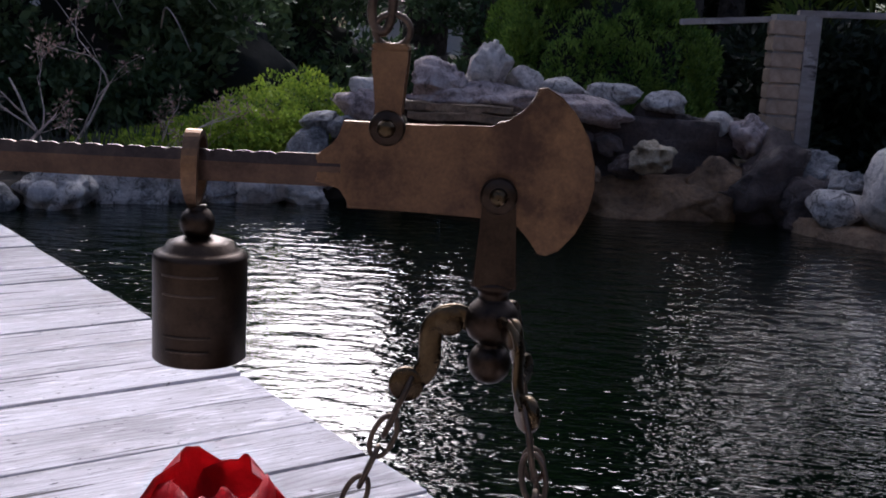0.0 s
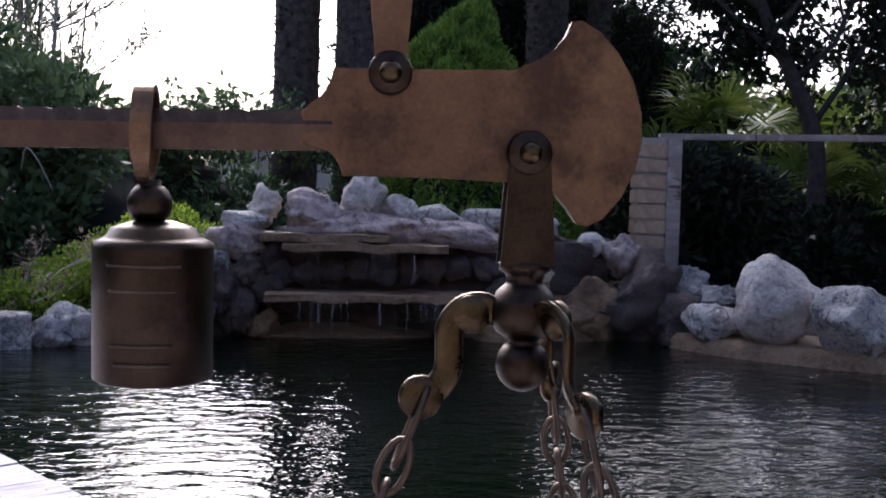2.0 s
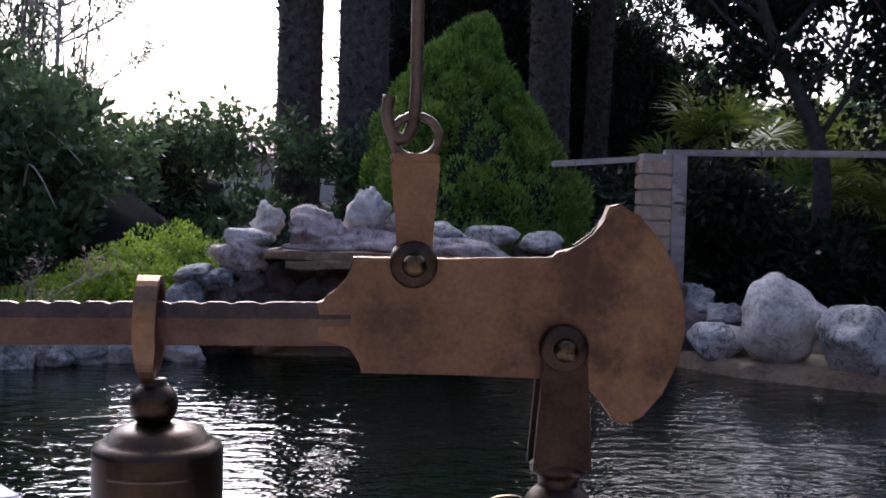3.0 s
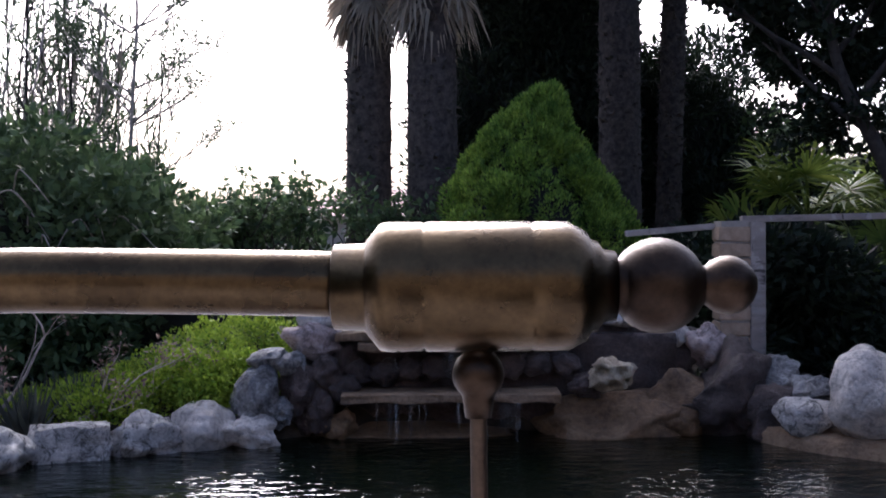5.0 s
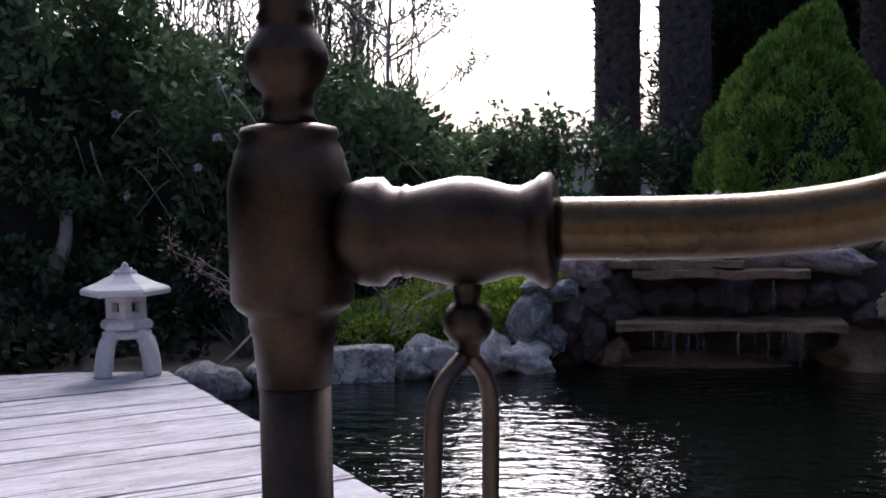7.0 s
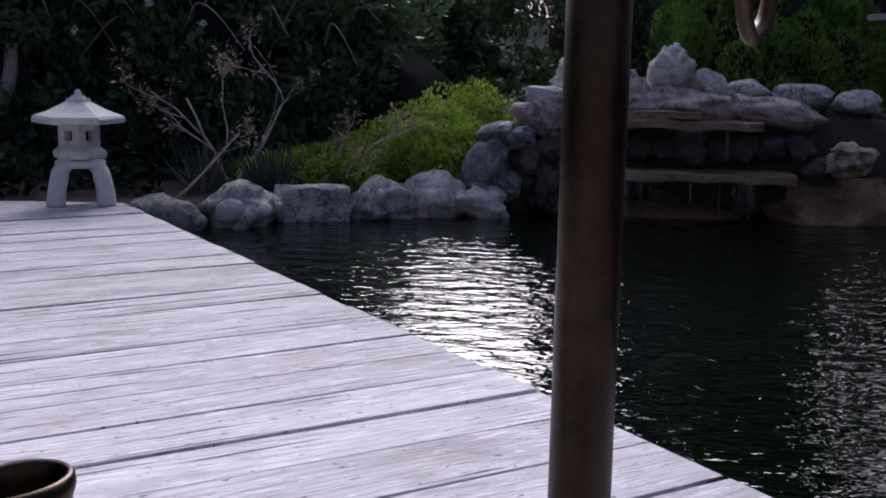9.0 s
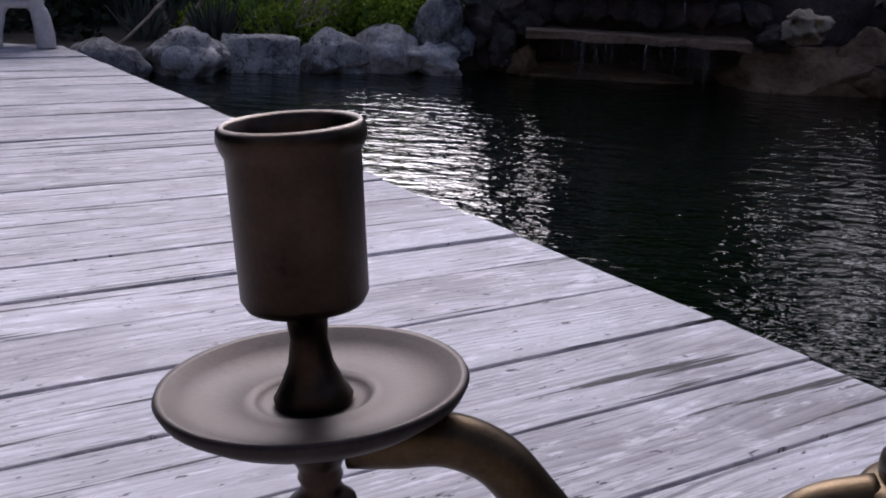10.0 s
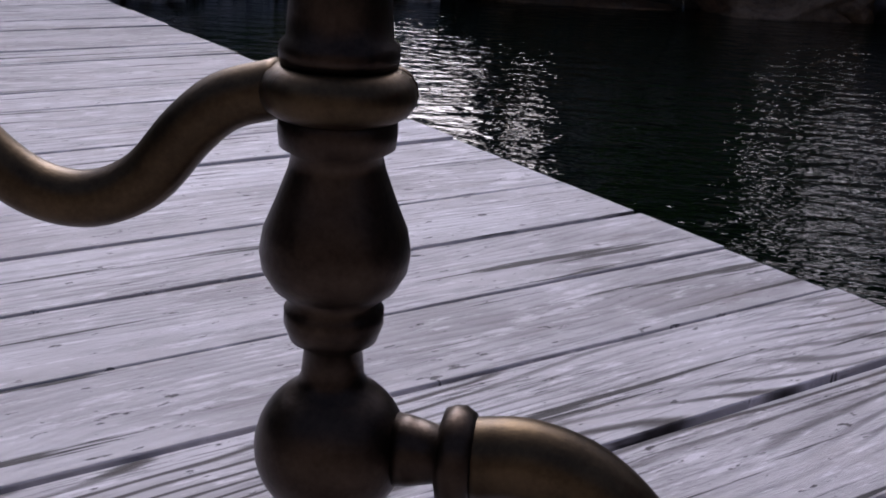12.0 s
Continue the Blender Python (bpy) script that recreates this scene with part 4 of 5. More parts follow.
# Wall and stacked stones: wet rock with the cavity's shade in the colour.
build_back_wall()
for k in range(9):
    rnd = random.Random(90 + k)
    boulder("fall_rock", (-0.05 + 0.1 * k, 4.25 + rnd.uniform(-0.02, 0.03), 0.165 + rnd.uniform(-0.02, 0.02)), (0.13, 0.12, rnd.uniform(0.08, 0.13)), 60 + k, WET_SHADED_ROCK, "wet stone stacked between the ledges, recess shade in its colour", group=FALLG, sub=3)


def build_falling_water():
    rnd = random.Random(8)
    for k in range(36):
        upper = k < 11
        x = rnd.choice((0.1, 0.3, 0.36, 0.46)) + rnd.gauss(0, 0.02) if upper else rnd.choice((0.08, 0.14, 0.2, 0.32, 0.4, 0.52, 0.6)) + rnd.gauss(0, 0.022)
        top, y = (0.245, 4.075) if upper else (0.062, 4.005)
        low = 0.10 if upper else WATER_Z
        low += rnd.choice((0, 0, 0.02, 0.06)) if not upper else rnd.uniform(0, 0.06)
        pts = [(x + 0.003 * math.sin(j * 1.7 + k), y - 0.012 * (j / 7) ** 0.5, top + (low - top) * j / 7) for j in range(8)]
        rad = [rnd.uniform(0.0005, 0.0017) * (1.3 - 0.8 * j / 7) for j in range(8)]
        ob = part("water_strand", tube(pts, rad, 6), FOAM)
        tagged(ob, "thin strand of falling water below the ledge", "water", "strands of the waterfall")


build_falling_water()


def build_pond_kerb():
    """Concrete lip under the boulders to the right of the waterfall."""
    pts = [(1.50, 4.06), (1.62, 3.86), (1.86, 3.66), (2.12, 3.48), (2.62, 3.16), (3.42, 2.46), (4.22, 1.26)]
    verts, faces = [], []
    P = curve_points([(x, y, 0) for x, y in pts], 8)
    for i, q in enumerate(P):
        d = (P[min(i + 1, len(P) - 1)] - P[max(i - 1, 0)]).normalized()
        n = Vector((d.y, -d.x, 0))
        if n.y > 0:
            n = -n
        w = 0.02 * noise.noise(q * 5)
        for off, z in ((0.05 + w, -0.30), (0.055 + w, -0.06), (0.03 + w, -0.035), (-0.25, -0.02), (-0.25, -0.3)):
            verts.append((q.x + n.x * off, q.y + n.y * off, z))
    for i in range(len(P) - 1):
        for k in range(4):
            faces.append((i * 5 + k, i * 5 + k + 1, (i + 1) * 5 + k + 1, (i + 1) * 5 + k))
    return tagged(put("pond_kerb", raw("pond_kerb", verts, faces), SLAB), "stained brown concrete lip of the pond", "kerb", kind="structure")


build_pond_kerb()


# ---- stone lantern ----
def build_lantern():
    c = Vector((-1.705, 3.345, 0.0))
    s = thing("stone_lantern", "small pale cast-stone garden lantern on the deck corner", "lantern", c)
    T = lambda z, a=0: Matrix.Translation((c.x, c.y, z)) @ Matrix.Rotation(radians(a), 4, "Z")
    # arched four-legged base
    for k in range(4):
        a = 45 + 90 * k + 25.6
        pts = [(0.112, 0, 0.0), (0.110, 0, 0.03), (0.100, 0, 0.075), (0.082, 0, 0.115), (0.052, 0, 0.138), (0.0, 0, 0.144)]
        part("foot", tube([T(0, a) @ v for v in curve_points(pts, 4)], [0.030] * 6 + [0.029] * 5 + [0.025] * 10, 12), CONCRETE, s)
    part("base_top", lathe([(0.05, 0.118), (0.078, 0.122), (0.082, 0.138), (0.070, 0.146), (0.03, 0.148)], 24, T(0)), CONCRETE, s)
    part("middle_plate", lathe([(0.060, 0.1465), (0.086, 0.1520), (0.090, 0.164), (0.086, 0.176), (0.070, 0.186), (0.05, 0.187)], 6, T(0, 10)), CONCRETE, s, rounded=False)
    # light box with small square openings
    outer, hole = 0.047, 0.0165
    for k in range(4):
        m = T(0.2225, 69 + 90 * k)
        bm = bmesh.new()
        o = [bm.verts.new(m @ Vector((x * outer, -outer, z * 0.0365))) for x, z in ((-1, -1), (1, -1), (1, 1), (-1, 1))]
        n = [bm.verts.new(m @ Vector((x * hole, -outer, z * hole + 0.002))) for x, z in ((-1, -1), (1, -1), (1, 1), (-1, 1))]
        b = [bm.verts.new(m @ Vector((x * hole, -outer + 0.03, z * hole + 0.002))) for x, z in ((-1, -1), (1, -1), (1, 1), (-1, 1))]
        for q in range(4):
            bm.faces.new((o[q], o[(q + 1) % 4], n[(q + 1) % 4], n[q]))
            bm.faces.new((n[q], n[(q + 1) % 4], b[(q + 1) % 4], b[q]))
        part("light_box_side", bm, CONCRETE, s, rounded=False)
    # black block that stands for the dark behind the openings
    part("light_box_core", box(0.046, 0.046, 0.072, 0, T(0.2225, 69)), SHADE_CORE, s, rounded=False)
    part("roof", lathe([(0.05, 0.2575), (0.142, 0.266), (0.149, 0.270), (0.149, 0.282), (0.142, 0.290), (0.098, 0.306), (0.056, 0.327), (0.040, 0.336), (0.038, 0.346), (0.02, 0.348)], 6, T(0, 20)), CONCRETE, s, rounded=False)
    part("roof_knob", lathe([(0.026, 0.345), (0.024, 0.353), (0.012, 0.357), (0.012, 0.363), (0.008, 0.371), (0.002, 0.375)], 16, T(0)), CONCRETE, s)
    return s


build_lantern()


# ---- brick pier, post and rails ----
def build_pier():
    s = thing("brick_pier", "tan brick garden pier behind the pond rim", "pier", (1.50, 4.62, 0.0))
    part("core", box(0.118, 0.118, 0.86, 0, Matrix.Translation((1.50, 4.62, 0.305))), MORTAR, s, rounded=False)
    course = 0.066
    for k in range(12):
        z = -0.08 + course * (k + 0.5)
        bm = box(0.136, 0.136, course - 0.008, 0.004)
        rnd = random.Random(k)
        for v in bm.verts:
            v.co += Vector((rnd.uniform(-1, 1), rnd.uniform(-1, 1), rnd.uniform(-1, 1))) * 0.0025
        b = part("brick", bm, BRICK, s, rounded=False)
        b.matrix_parent_inverse = Matrix.Identity(4)
        b.location = (0, 0, z)
        b.rotation_euler[2] = rnd.uniform(-0.02, 0.02)
    return s


build_pier()
ob = part("wooden_post", box(0.062, 0.07, 0.86, 0.003, Matrix.Translation((1.592, 4.575, 0.30))), GREY_WOOD, rounded=False)
tagged(ob, "weathered grey wooden post beside the brick pier", "post")
ob = part("top_rail", box(2.6, 0.05, 0.028, 0.003, Matrix.Translation((2.84, 4.62, 0.765)) @ Matrix.Rotation(radians(-1.0), 4, "Y")), GREY_WOOD, rounded=False)
tagged(ob, "thin grey rail resting on the pier", "rail")
ob = part("top_rail", box(0.42, 0.045, 0.026, 0.003, Matrix.Translation((1.27, 4.68, 0.70)) @ Matrix.Rotation(radians(-4.5), 4, "Y")), GREY_WOOD, rounded=False)
tagged(ob, "short grey rail running behind the conifer", "rail")
for x in (3.3, 4.1):
    ob = part("wooden_post", box(0.05, 0.05, 0.9, 0.003, Matrix.Translation((x, 4.62, 0.32))), GREY_WOOD, rounded=False)
    tagged(ob, "thin grey fence post under the rail", "post")


# ---- plants ----
def plant(name, label, category, at, group=""):
    return thing(name, label, category, at, group)


def build_mound():
    s = plant("groundcover_mound", "bright yellow-green groundcover mound spilling to the rocks", "shrub", (-0.75, 4.6, -0.03))
    rng = np.random.default_rng(21)
    cl = []
    for _ in range(150):
        x, y = rng.uniform(-1.35, -0.28), rng.uniform(4.02, 5.0)
        h = 0.03 + 0.29 * np.exp(-(((x + 0.55) / 0.34) ** 2 + ((y - 4.66) / 0.34) ** 2)) + 0.13 * np.exp(-(((x + 0.72) / 0.42) ** 2 + ((y - 4.3) / 0.3) ** 2))
        if y < rim_y(x) + 0.08:
            continue
        cl.append(((x, y, h * rng.uniform(0.75, 1.0)), (0.09, 0.09, 0.06)))
        cl.append(((x, y, h * 0.5), (0.10, 0.10, 0.07)))
    p, d = clump_points(rng, cl, 250, 0.6)
    put("foliage", leaf_cloud("foliage", p, 0.018, 0.012, 22, d * 0.8 + np.array([0, 0, 0.5]), 0.6), MOUND_LEAF, s)
    # dark lump that stands for the shade inside the mound
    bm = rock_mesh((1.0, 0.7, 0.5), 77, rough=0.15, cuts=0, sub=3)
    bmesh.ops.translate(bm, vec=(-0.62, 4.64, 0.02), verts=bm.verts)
    part("inner_growth", bm, SHADE_CORE, s)


def build_conifer():
    c = np.array((0.80, 5.3, 0.0))
    s = plant("dwarf_conifer", "dense cone-shaped green arborvitae behind the waterfall", "conifer", tuple(c))
    rng = np.random.default_rng(31)
    cl = []
    # leaning, uneven cone: height, axis and radius
    hs = [0.0, 0.26, 0.53, 0.78, 0.95, 1.11, 1.24, 1.31, 1.37]
    ax = [0.80, 0.79, 0.77, 0.71, 0.69, 0.70, 0.74, 0.78, 0.82]
    rr = [0.58, 0.58, 0.54, 0.43, 0.35, 0.25, 0.15, 0.09, 0.03]
    for i in range(330):
        z = 1.33 * rng.uniform(0.0, 1.0) ** 1.2
        k = rng.uniform(0.065, 0.105) * (1.1 - 0.35 * z)
        r = max(0.0, np.interp(z, hs, rr) - 0.75 * k) * rng.uniform(0.88, 1.08)
        a = rng.uniform(0, 2 * math.pi)
        cl.append(((np.interp(z, hs, ax) + r * math.cos(a), c[1] + r * math.sin(a), z), (k, k, k * 1.35)))
    cl.append(((0.815, c[1], 1.33), (0.045, 0.045, 0.08)))
    p, d = clump_points(rng, cl, 480, 0.86)
    put("foliage", leaf_cloud("foliage", p, 0.026, 0.009, 32, d * 0.9 + np.array([0, 0, 0.9]), 0.4), CONIFER_LEAF, s)
    # dark core added so no sky shows through; stands for inner shade
    part("inner_growth", tube([(x, c[1], z - 0.02) for x, z in zip(ax, hs)], [max(0.01, 0.86 * r - 0.03) for r in rr], 20), SHADE_CORE, s)
    part("trunk", lathe([(0.06, -0.06), (0.05, 0.3), (0.02, 1.0)], 10, Matrix.Translation((c[0], c[1], 0))), DARK_BARK, s)


def palm_trunk(name, at, radius, height, seed, label, lean=(0, 0)):
    s = plant(name, label, "palm", at, "palms behind the pond")
    rnd = random.Random(seed)
    pts = [(at[0] + lean[0] * f, at[1] + lean[1] * f, at[2] - 0.05 + (height + 0.05) * f) for f in [k / 30 for k in range(31)]]
    part("trunk", tube(pts, [radius * (1.12 - 0.12 * k / 30 + 0.03 * math.sin(k * 2.3 + seed)) for k in range(31)], 20), BARK, s)
    # cut leaf bases standing off the trunk
    verts, faces = [], []
    for k in range(int(height * 210)):
        z = rnd.uniform(0.15, height)
        a = rnd.uniform(0, 2 * math.pi)
        f = z / height
        cx, cy = at[0] + lean[0] * f, at[1] + lean[1] * f
        o = Vector((math.cos(a), math.sin(a), 0))
        t = Vector((-o.y, o.x, 0))
        q = Vector((cx, cy, at[2] + z)) + o * radius * 0.95
        L, W = rnd.uniform(0.015, 0.055), rnd.uniform(0.010, 0.024)
        up = Vector((0, 0, rnd.uniform(-0.02, 0.05)))
        i = len(verts)
        verts += [q - t * W - Vector((0, 0, 0.012)), q + t * W - Vector((0, 0, 0.012)), q + t * W + Vector((0, 0, 0.01)), q - t * W + Vector((0, 0, 0.01)), q + o * L + up]
        faces += [(i, i + 1, i + 4), (i + 1, i + 2, i + 4), (i + 2, i + 3, i + 4), (i + 3, i, i + 4)]
    tagged(put("bark_fringe", raw("bark_fringe", [tuple(v) for v in verts], faces), BARK, s, rounded=False), kind="stuff")
    return s


def fronds(parent, top, count, length, seed, mat, droop, name="frond", blades=26):
    """Fan leaves: a stalk and a hand of narrow blades."""
    rnd = random.Random(seed)
    for k in range(count):
        a = 2 * math.pi * (k + rnd.uniform(-0.3, 0.3)) / count
        el = radians(rnd.uniform(*droop))
        o = Vector((math.cos(a) * math.cos(el), math.sin(a) * math.cos(el), math.sin(el)))
        st = Vector(top)
        stalk = length * 0.5
        tip = st + o * stalk + Vector((0, 0, -0.08 * stalk))
        bm = tube([st, st.lerp(tip, 0.5) + Vector((0, 0, 0.03 * stalk)), tip], 0.010, 6)
        side = o.cross(Vector((0, 0, 1))).normalized()
        upn = side.cross(o)
        for b in range(blades):
            f = -1 + 2 * b / (blades - 1)
            ang = f * radians(105)
            d = (o * math.cos(ang) + side * math.sin(ang) + upn * rnd.uniform(-0.12, 0.12)).normalized()
            L = length * 0.55 * (1 - 0.25 * abs(f)) * rnd.uniform(0.85, 1.1)
            wv = d.cross(upn).normalized() * 0.012
            p1, p2 = tip + d * L * 0.6, tip + d * L + Vector((0, 0, -0.22 * L * (1.6 if el < 0 else 1)))
            v = [bm.verts.new(q) for q in (tip - wv * 0.4, tip + wv * 0.4, p1 + wv, p1 - wv, p2)]
            bm.faces.new((v[0], v[1], v[2], v[3]))
            bm.faces.new((v[3], v[2], v[4]))
        part(name, bm, mat, parent)


def build_palms():
    p1 = palm_trunk("palm", (-0.205, 7.0, 0.0), 0.132, 3.6, 1, "tall palm with a shaggy dark trunk", (0.03, 0))
    fronds(p1, (-0.18, 7.0, 3.68), 15, 1.1, 3, HEDGE_LEAF, (-10, 70))
    fronds(p1, (-0.21, 7.0, 2.50), 12, 0.62, 4, DRY_LEAF, (-88, -62), "dry_frond")
    fronds(p1, (-0.19, 7.0, 3.2), 12, 0.7, 14, DRY_LEAF, (-88, -62), "dry_frond")
    p2 = palm_trunk("palm", (0.21, 6.7, 0.0), 0.14, 3.6, 2, "dark palm trunk in deep shade", (0.0, 0))
    fronds(p2, (0.21, 6.7, 3.68), 15, 1.1, 5, HEDGE_LEAF, (-10, 70))
    fronds(p2, (0.21, 6.7, 2.50), 12, 0.66, 6, DRY_LEAF, (-88, -60), "dry_frond")
    fronds(p2, (0.21, 6.7, 3.2), 12, 0.7, 16, DRY_LEAF, (-88, -60), "dry_frond")
    p3 = palm_trunk("palm", (1.48, 7.6, 0.0), 0.135, 3.2, 7, "dark straight trunk among the cypresses", (0.0, 0))
    p4 = palm_trunk("palm", (1.88, 8.1, 0.0), 0.085, 3.2, 9, "thin dark trunk among the cypresses", (0.1, 0))
    # Unseen crowns above the view, added to keep sky reflection off the pond.
    rng = np.random.default_rng(77)
    for tree, lo, hi, seed in ((p3, (0.6, 7.2, 2.55), (2.2, 8.4, 4.4), 78), (p4, (1.7, 7.6, 2.65), (3.6, 8.8, 4.4), 79)):
        p, d = clump_points(rng, scatter(seed, 110, lo, hi, 0.24), 130)
        put("crown", leaf_cloud("crown", p, 0.10, 0.03, seed, d * 0.5), SHADED_LEAF, tree)


def build_hedge(name, label, at, clumps, per, leaf, mat, seed, size=(0.05, 0.022), core=None, direction=None, category="hedge"):
    s = plant(name, label, category, at)
    rng = np.random.default_rng(seed)
    p, d = clump_points(rng, clumps, per, 0.5)
    base = d * 0.8 + (np.array([0, 0, 0.2]) if direction is None else np.array(direction))
    put("foliage", leaf_cloud("foliage", p, size[0], size[1], seed + 1, base, 0.7), mat, s)
    # dark lumps added to block sky light and give the hedge inner shade
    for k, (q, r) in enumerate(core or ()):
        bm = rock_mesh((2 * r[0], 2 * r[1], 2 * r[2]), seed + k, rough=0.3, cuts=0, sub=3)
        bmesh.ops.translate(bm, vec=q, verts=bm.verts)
        part("inner_growth", bm, SHADE_CORE, s)
    return s


def scatter(seed, n, lo, hi, rad, top=None):
    rng = np.random.default_rng(seed)
    out = []
    while len(out) < n:
        q = rng.uniform(lo, hi)
        if top is not None and q[2] > top(q[0], q[1]):
            continue
        k = rng.uniform(0.7, 1.25)
        out.append((tuple(q), (rad * k, rad * k, rad * k * 0.8)))
    return out


def build_plants():
    build_mound()
    build_conifer()
    build_palms()
    # low hedge across the gap
    build_hedge("hedge", "dark clipped hedge below the sky gap", (-0.7, 6.6, 0), [q for i, q in enumerate(scatter(41, 130, (-1.9, 6.1, 0.0), (0.35, 7.4, 0.95), 0.17, lambda x, y: 0.81 + 0.05 * math.sin(x * 5) - 0.08 * (x > -0.1))) if not (q[0][0] > -0.65 and q[0][2] > 0.42 and i % 5)], 260, 0, HEDGE_LEAF, 42, (0.055, 0.028), [((-1.3, 6.8, 0.3), (0.75, 0.5, 0.46)), ((-0.2, 6.9, 0.1), (0.6, 0.4, 0.3))])
    # big shrubs to the left
    top_left = lambda x, y: 1.28 - 0.75 * max(0, (x + 1.75)) + 0.1 * math.sin(x * 4)
    build_hedge("shrub", "big dark rose-like shrub with arching shoots", (-2.0, 5.2, 0), scatter(51, 260, (-3.4, 4.75, 0.05), (-1.0, 6.0, 1.35), 0.19, top_left), 260, 0, HEDGE_LEAF, 52, (0.06, 0.03), [((-2.3, 5.5, 0.4), (1.2, 0.5, 0.7)), ((-1.3, 5.6, 0.25), (0.5, 0.4, 0.42))], category="shrub")
    build_hedge("shrub", "dense shaded shrub behind the lantern", (-3.4, 4.6, 0), scatter(61, 170, (-4.8, 4.2, 0.0), (-2.5, 5.4, 1.9), 0.2), 220, 0, HEDGE_LEAF, 62, (0.06, 0.03), [((-3.6, 4.9, 0.6), (1.1, 0.45, 1.1))], category="shrub")
    # tall cypress wall
    def cyp(x, y):
        return 4.2 if x < 1.25 else float(np.interp(x, [1.25, 1.5, 1.68, 2.3, 2.7, 3.05, 3.4], [4.2, 4.0, 2.1, 2.1, 1.9, 1.15, 0.9])) + 0.12 * math.sin(x * 17)
    build_hedge("cypress_hedge", "tall cypress trees, their deep shade put into near-black leaves", (1.4, 8.6, 0), scatter(71, 520, (0.15, 8.2, 0.0), (3.4, 9.2, 4.2), 0.24, cyp), 240, 0, SHADED_LEAF, 72, (0.08, 0.02), [((0.95, 8.9, 1.6), (0.85, 0.4, 2.5)), ((2.1, 8.9, 0.6), (0.8, 0.4, 1.2))], (0, 0, 0.8))


build_plants()


# ---- more planting ----
def branchy(start, direction, length, radius, depth, rnd, out, spread=0.6, kids=3, up=0.12):
    """Grows bare branches; out collects (points, radii)."""
    p, d = Vector(start), Vector(direction).normalized()
    pts = [p.copy()]
    steps = 5
    for _ in range(steps):
        d = (d + Vector((rnd.gauss(0, 0.14), rnd.gauss(0, 0.14), rnd.gauss(0, 0.1) + up * 0.3))).normalized()
        p = p + d * length / steps
        pts.append(p.copy())
    out.append((pts, [radius * (1 - 0.55 * k / steps) for k in range(steps + 1)]))
    if depth:
        for k in range(kids):
            q = pts[rnd.randint(2, steps)]
            nd = (d + Vector((rnd.gauss(0, spread), rnd.gauss(0, spread), rnd.gauss(0, spread * 0.6) + up))).normalized()
            branchy(q, nd, length * rnd.uniform(0.5, 0.75), radius * 0.5, depth - 1, rnd, out, spread, kids, up)
    return out


def twig_mesh(branches, segs=5):
    bm = bmesh.new()
    for pts, rad in branches:
        tube(pts, rad, segs, bm)
    return bm


def build_dead_shrub(at, dirs, seed, label, length=0.34, radius=0.009):
    s = plant("bare_shrub", label, "shrub", at, "bare shrubs by the pond")
    rnd = random.Random(seed)
    tips = []
    for d in dirs:
        br = branchy(at, d, length, radius, 3, rnd, [], 0.5, 2, 0.12)
        tagged(part("branch", twig_mesh(br), TWIG, s), kind="stuff")
        tips += [b[0][-1] for b in br if b[1][0] < radius * 0.3]
    rng = np.random.default_rng(seed)
    pos = np.repeat(np.array([tuple(t) for t in tips]), 16, axis=0) + rng.normal(size=(len(tips) * 16, 3)) * 0.014
    put("dry_tuft", leaf_cloud("dry_tuft", pos, 0.022, 0.008, seed, None), DRY_HEAD, s)["kind"] = "stuff"


build_dead_shrub((-1.50, 3.62, -0.03), ((1.0, 0.2, 0.55),), 5, "leafless pale twiggy shrub behind the rim rocks", 0.36, 0.0065)
build_dead_shrub((-1.40, 4.0, -0.03), ((-0.5, 0.1, 1.0), (0.3, 0.1, 0.9)), 6, "dry brown-tipped shrub leaning over the rocks", 0.4)
build_dead_shrub((-1.12, 4.0, -0.03), ((0.8, 0.2, 0.5), (0.9, 0.1, 0.7)), 7, "pale bare branches lying on the groundcover", 0.3, 0.011)


def build_blades():
    rnd = random.Random(3)
    for k in range(16):
        x, y = rnd.uniform(-1.7, -0.95), rnd.uniform(3.85, 4.35)
        if y < rim_y(x) + 0.08:
            continue
        pos = np.array([(x, y, -0.04)] * 34) + np.random.default_rng(k).normal(size=(34, 3)) * (0.012, 0.012, 0.003)
        me = leaf_cloud("blade_tuft", pos, 0.17, 0.015, k, np.array([0, 0, 1.5]), 0.5, 0.2)
        tagged(put("blade_tuft", me, GREY_LEAF), "grey-green tuft of stiff pointed leaves", "plant", "grey tufts behind the rim")


build_blades()


def build_pale_stem():
    s = plant("small_tree", "small tree with a pale bare stem behind the lantern", "tree", (-2.72, 4.55, -0.03))
    part("trunk", tube(curve_points([(-2.74, 4.55, -0.05), (-2.68, 4.55, 0.18), (-2.60, 4.55, 0.36), (-2.58, 4.55, 0.52)], 5), [0.048 - 0.0015 * k for k in range(16)], 10), PALE_STEM, s)
    rng = np.random.default_rng(4)
    p, d = clump_points(rng, [((-2.58 + 0.08 * i, 4.55, 0.56 + 0.03 * (i % 2)), (0.12, 0.12, 0.07)) for i in (-1, 0, 1)], 160)
    put("foliage", leaf_cloud("foliage", p, 0.05, 0.02, 5, d), HEDGE_LEAF, s)


build_pale_stem()


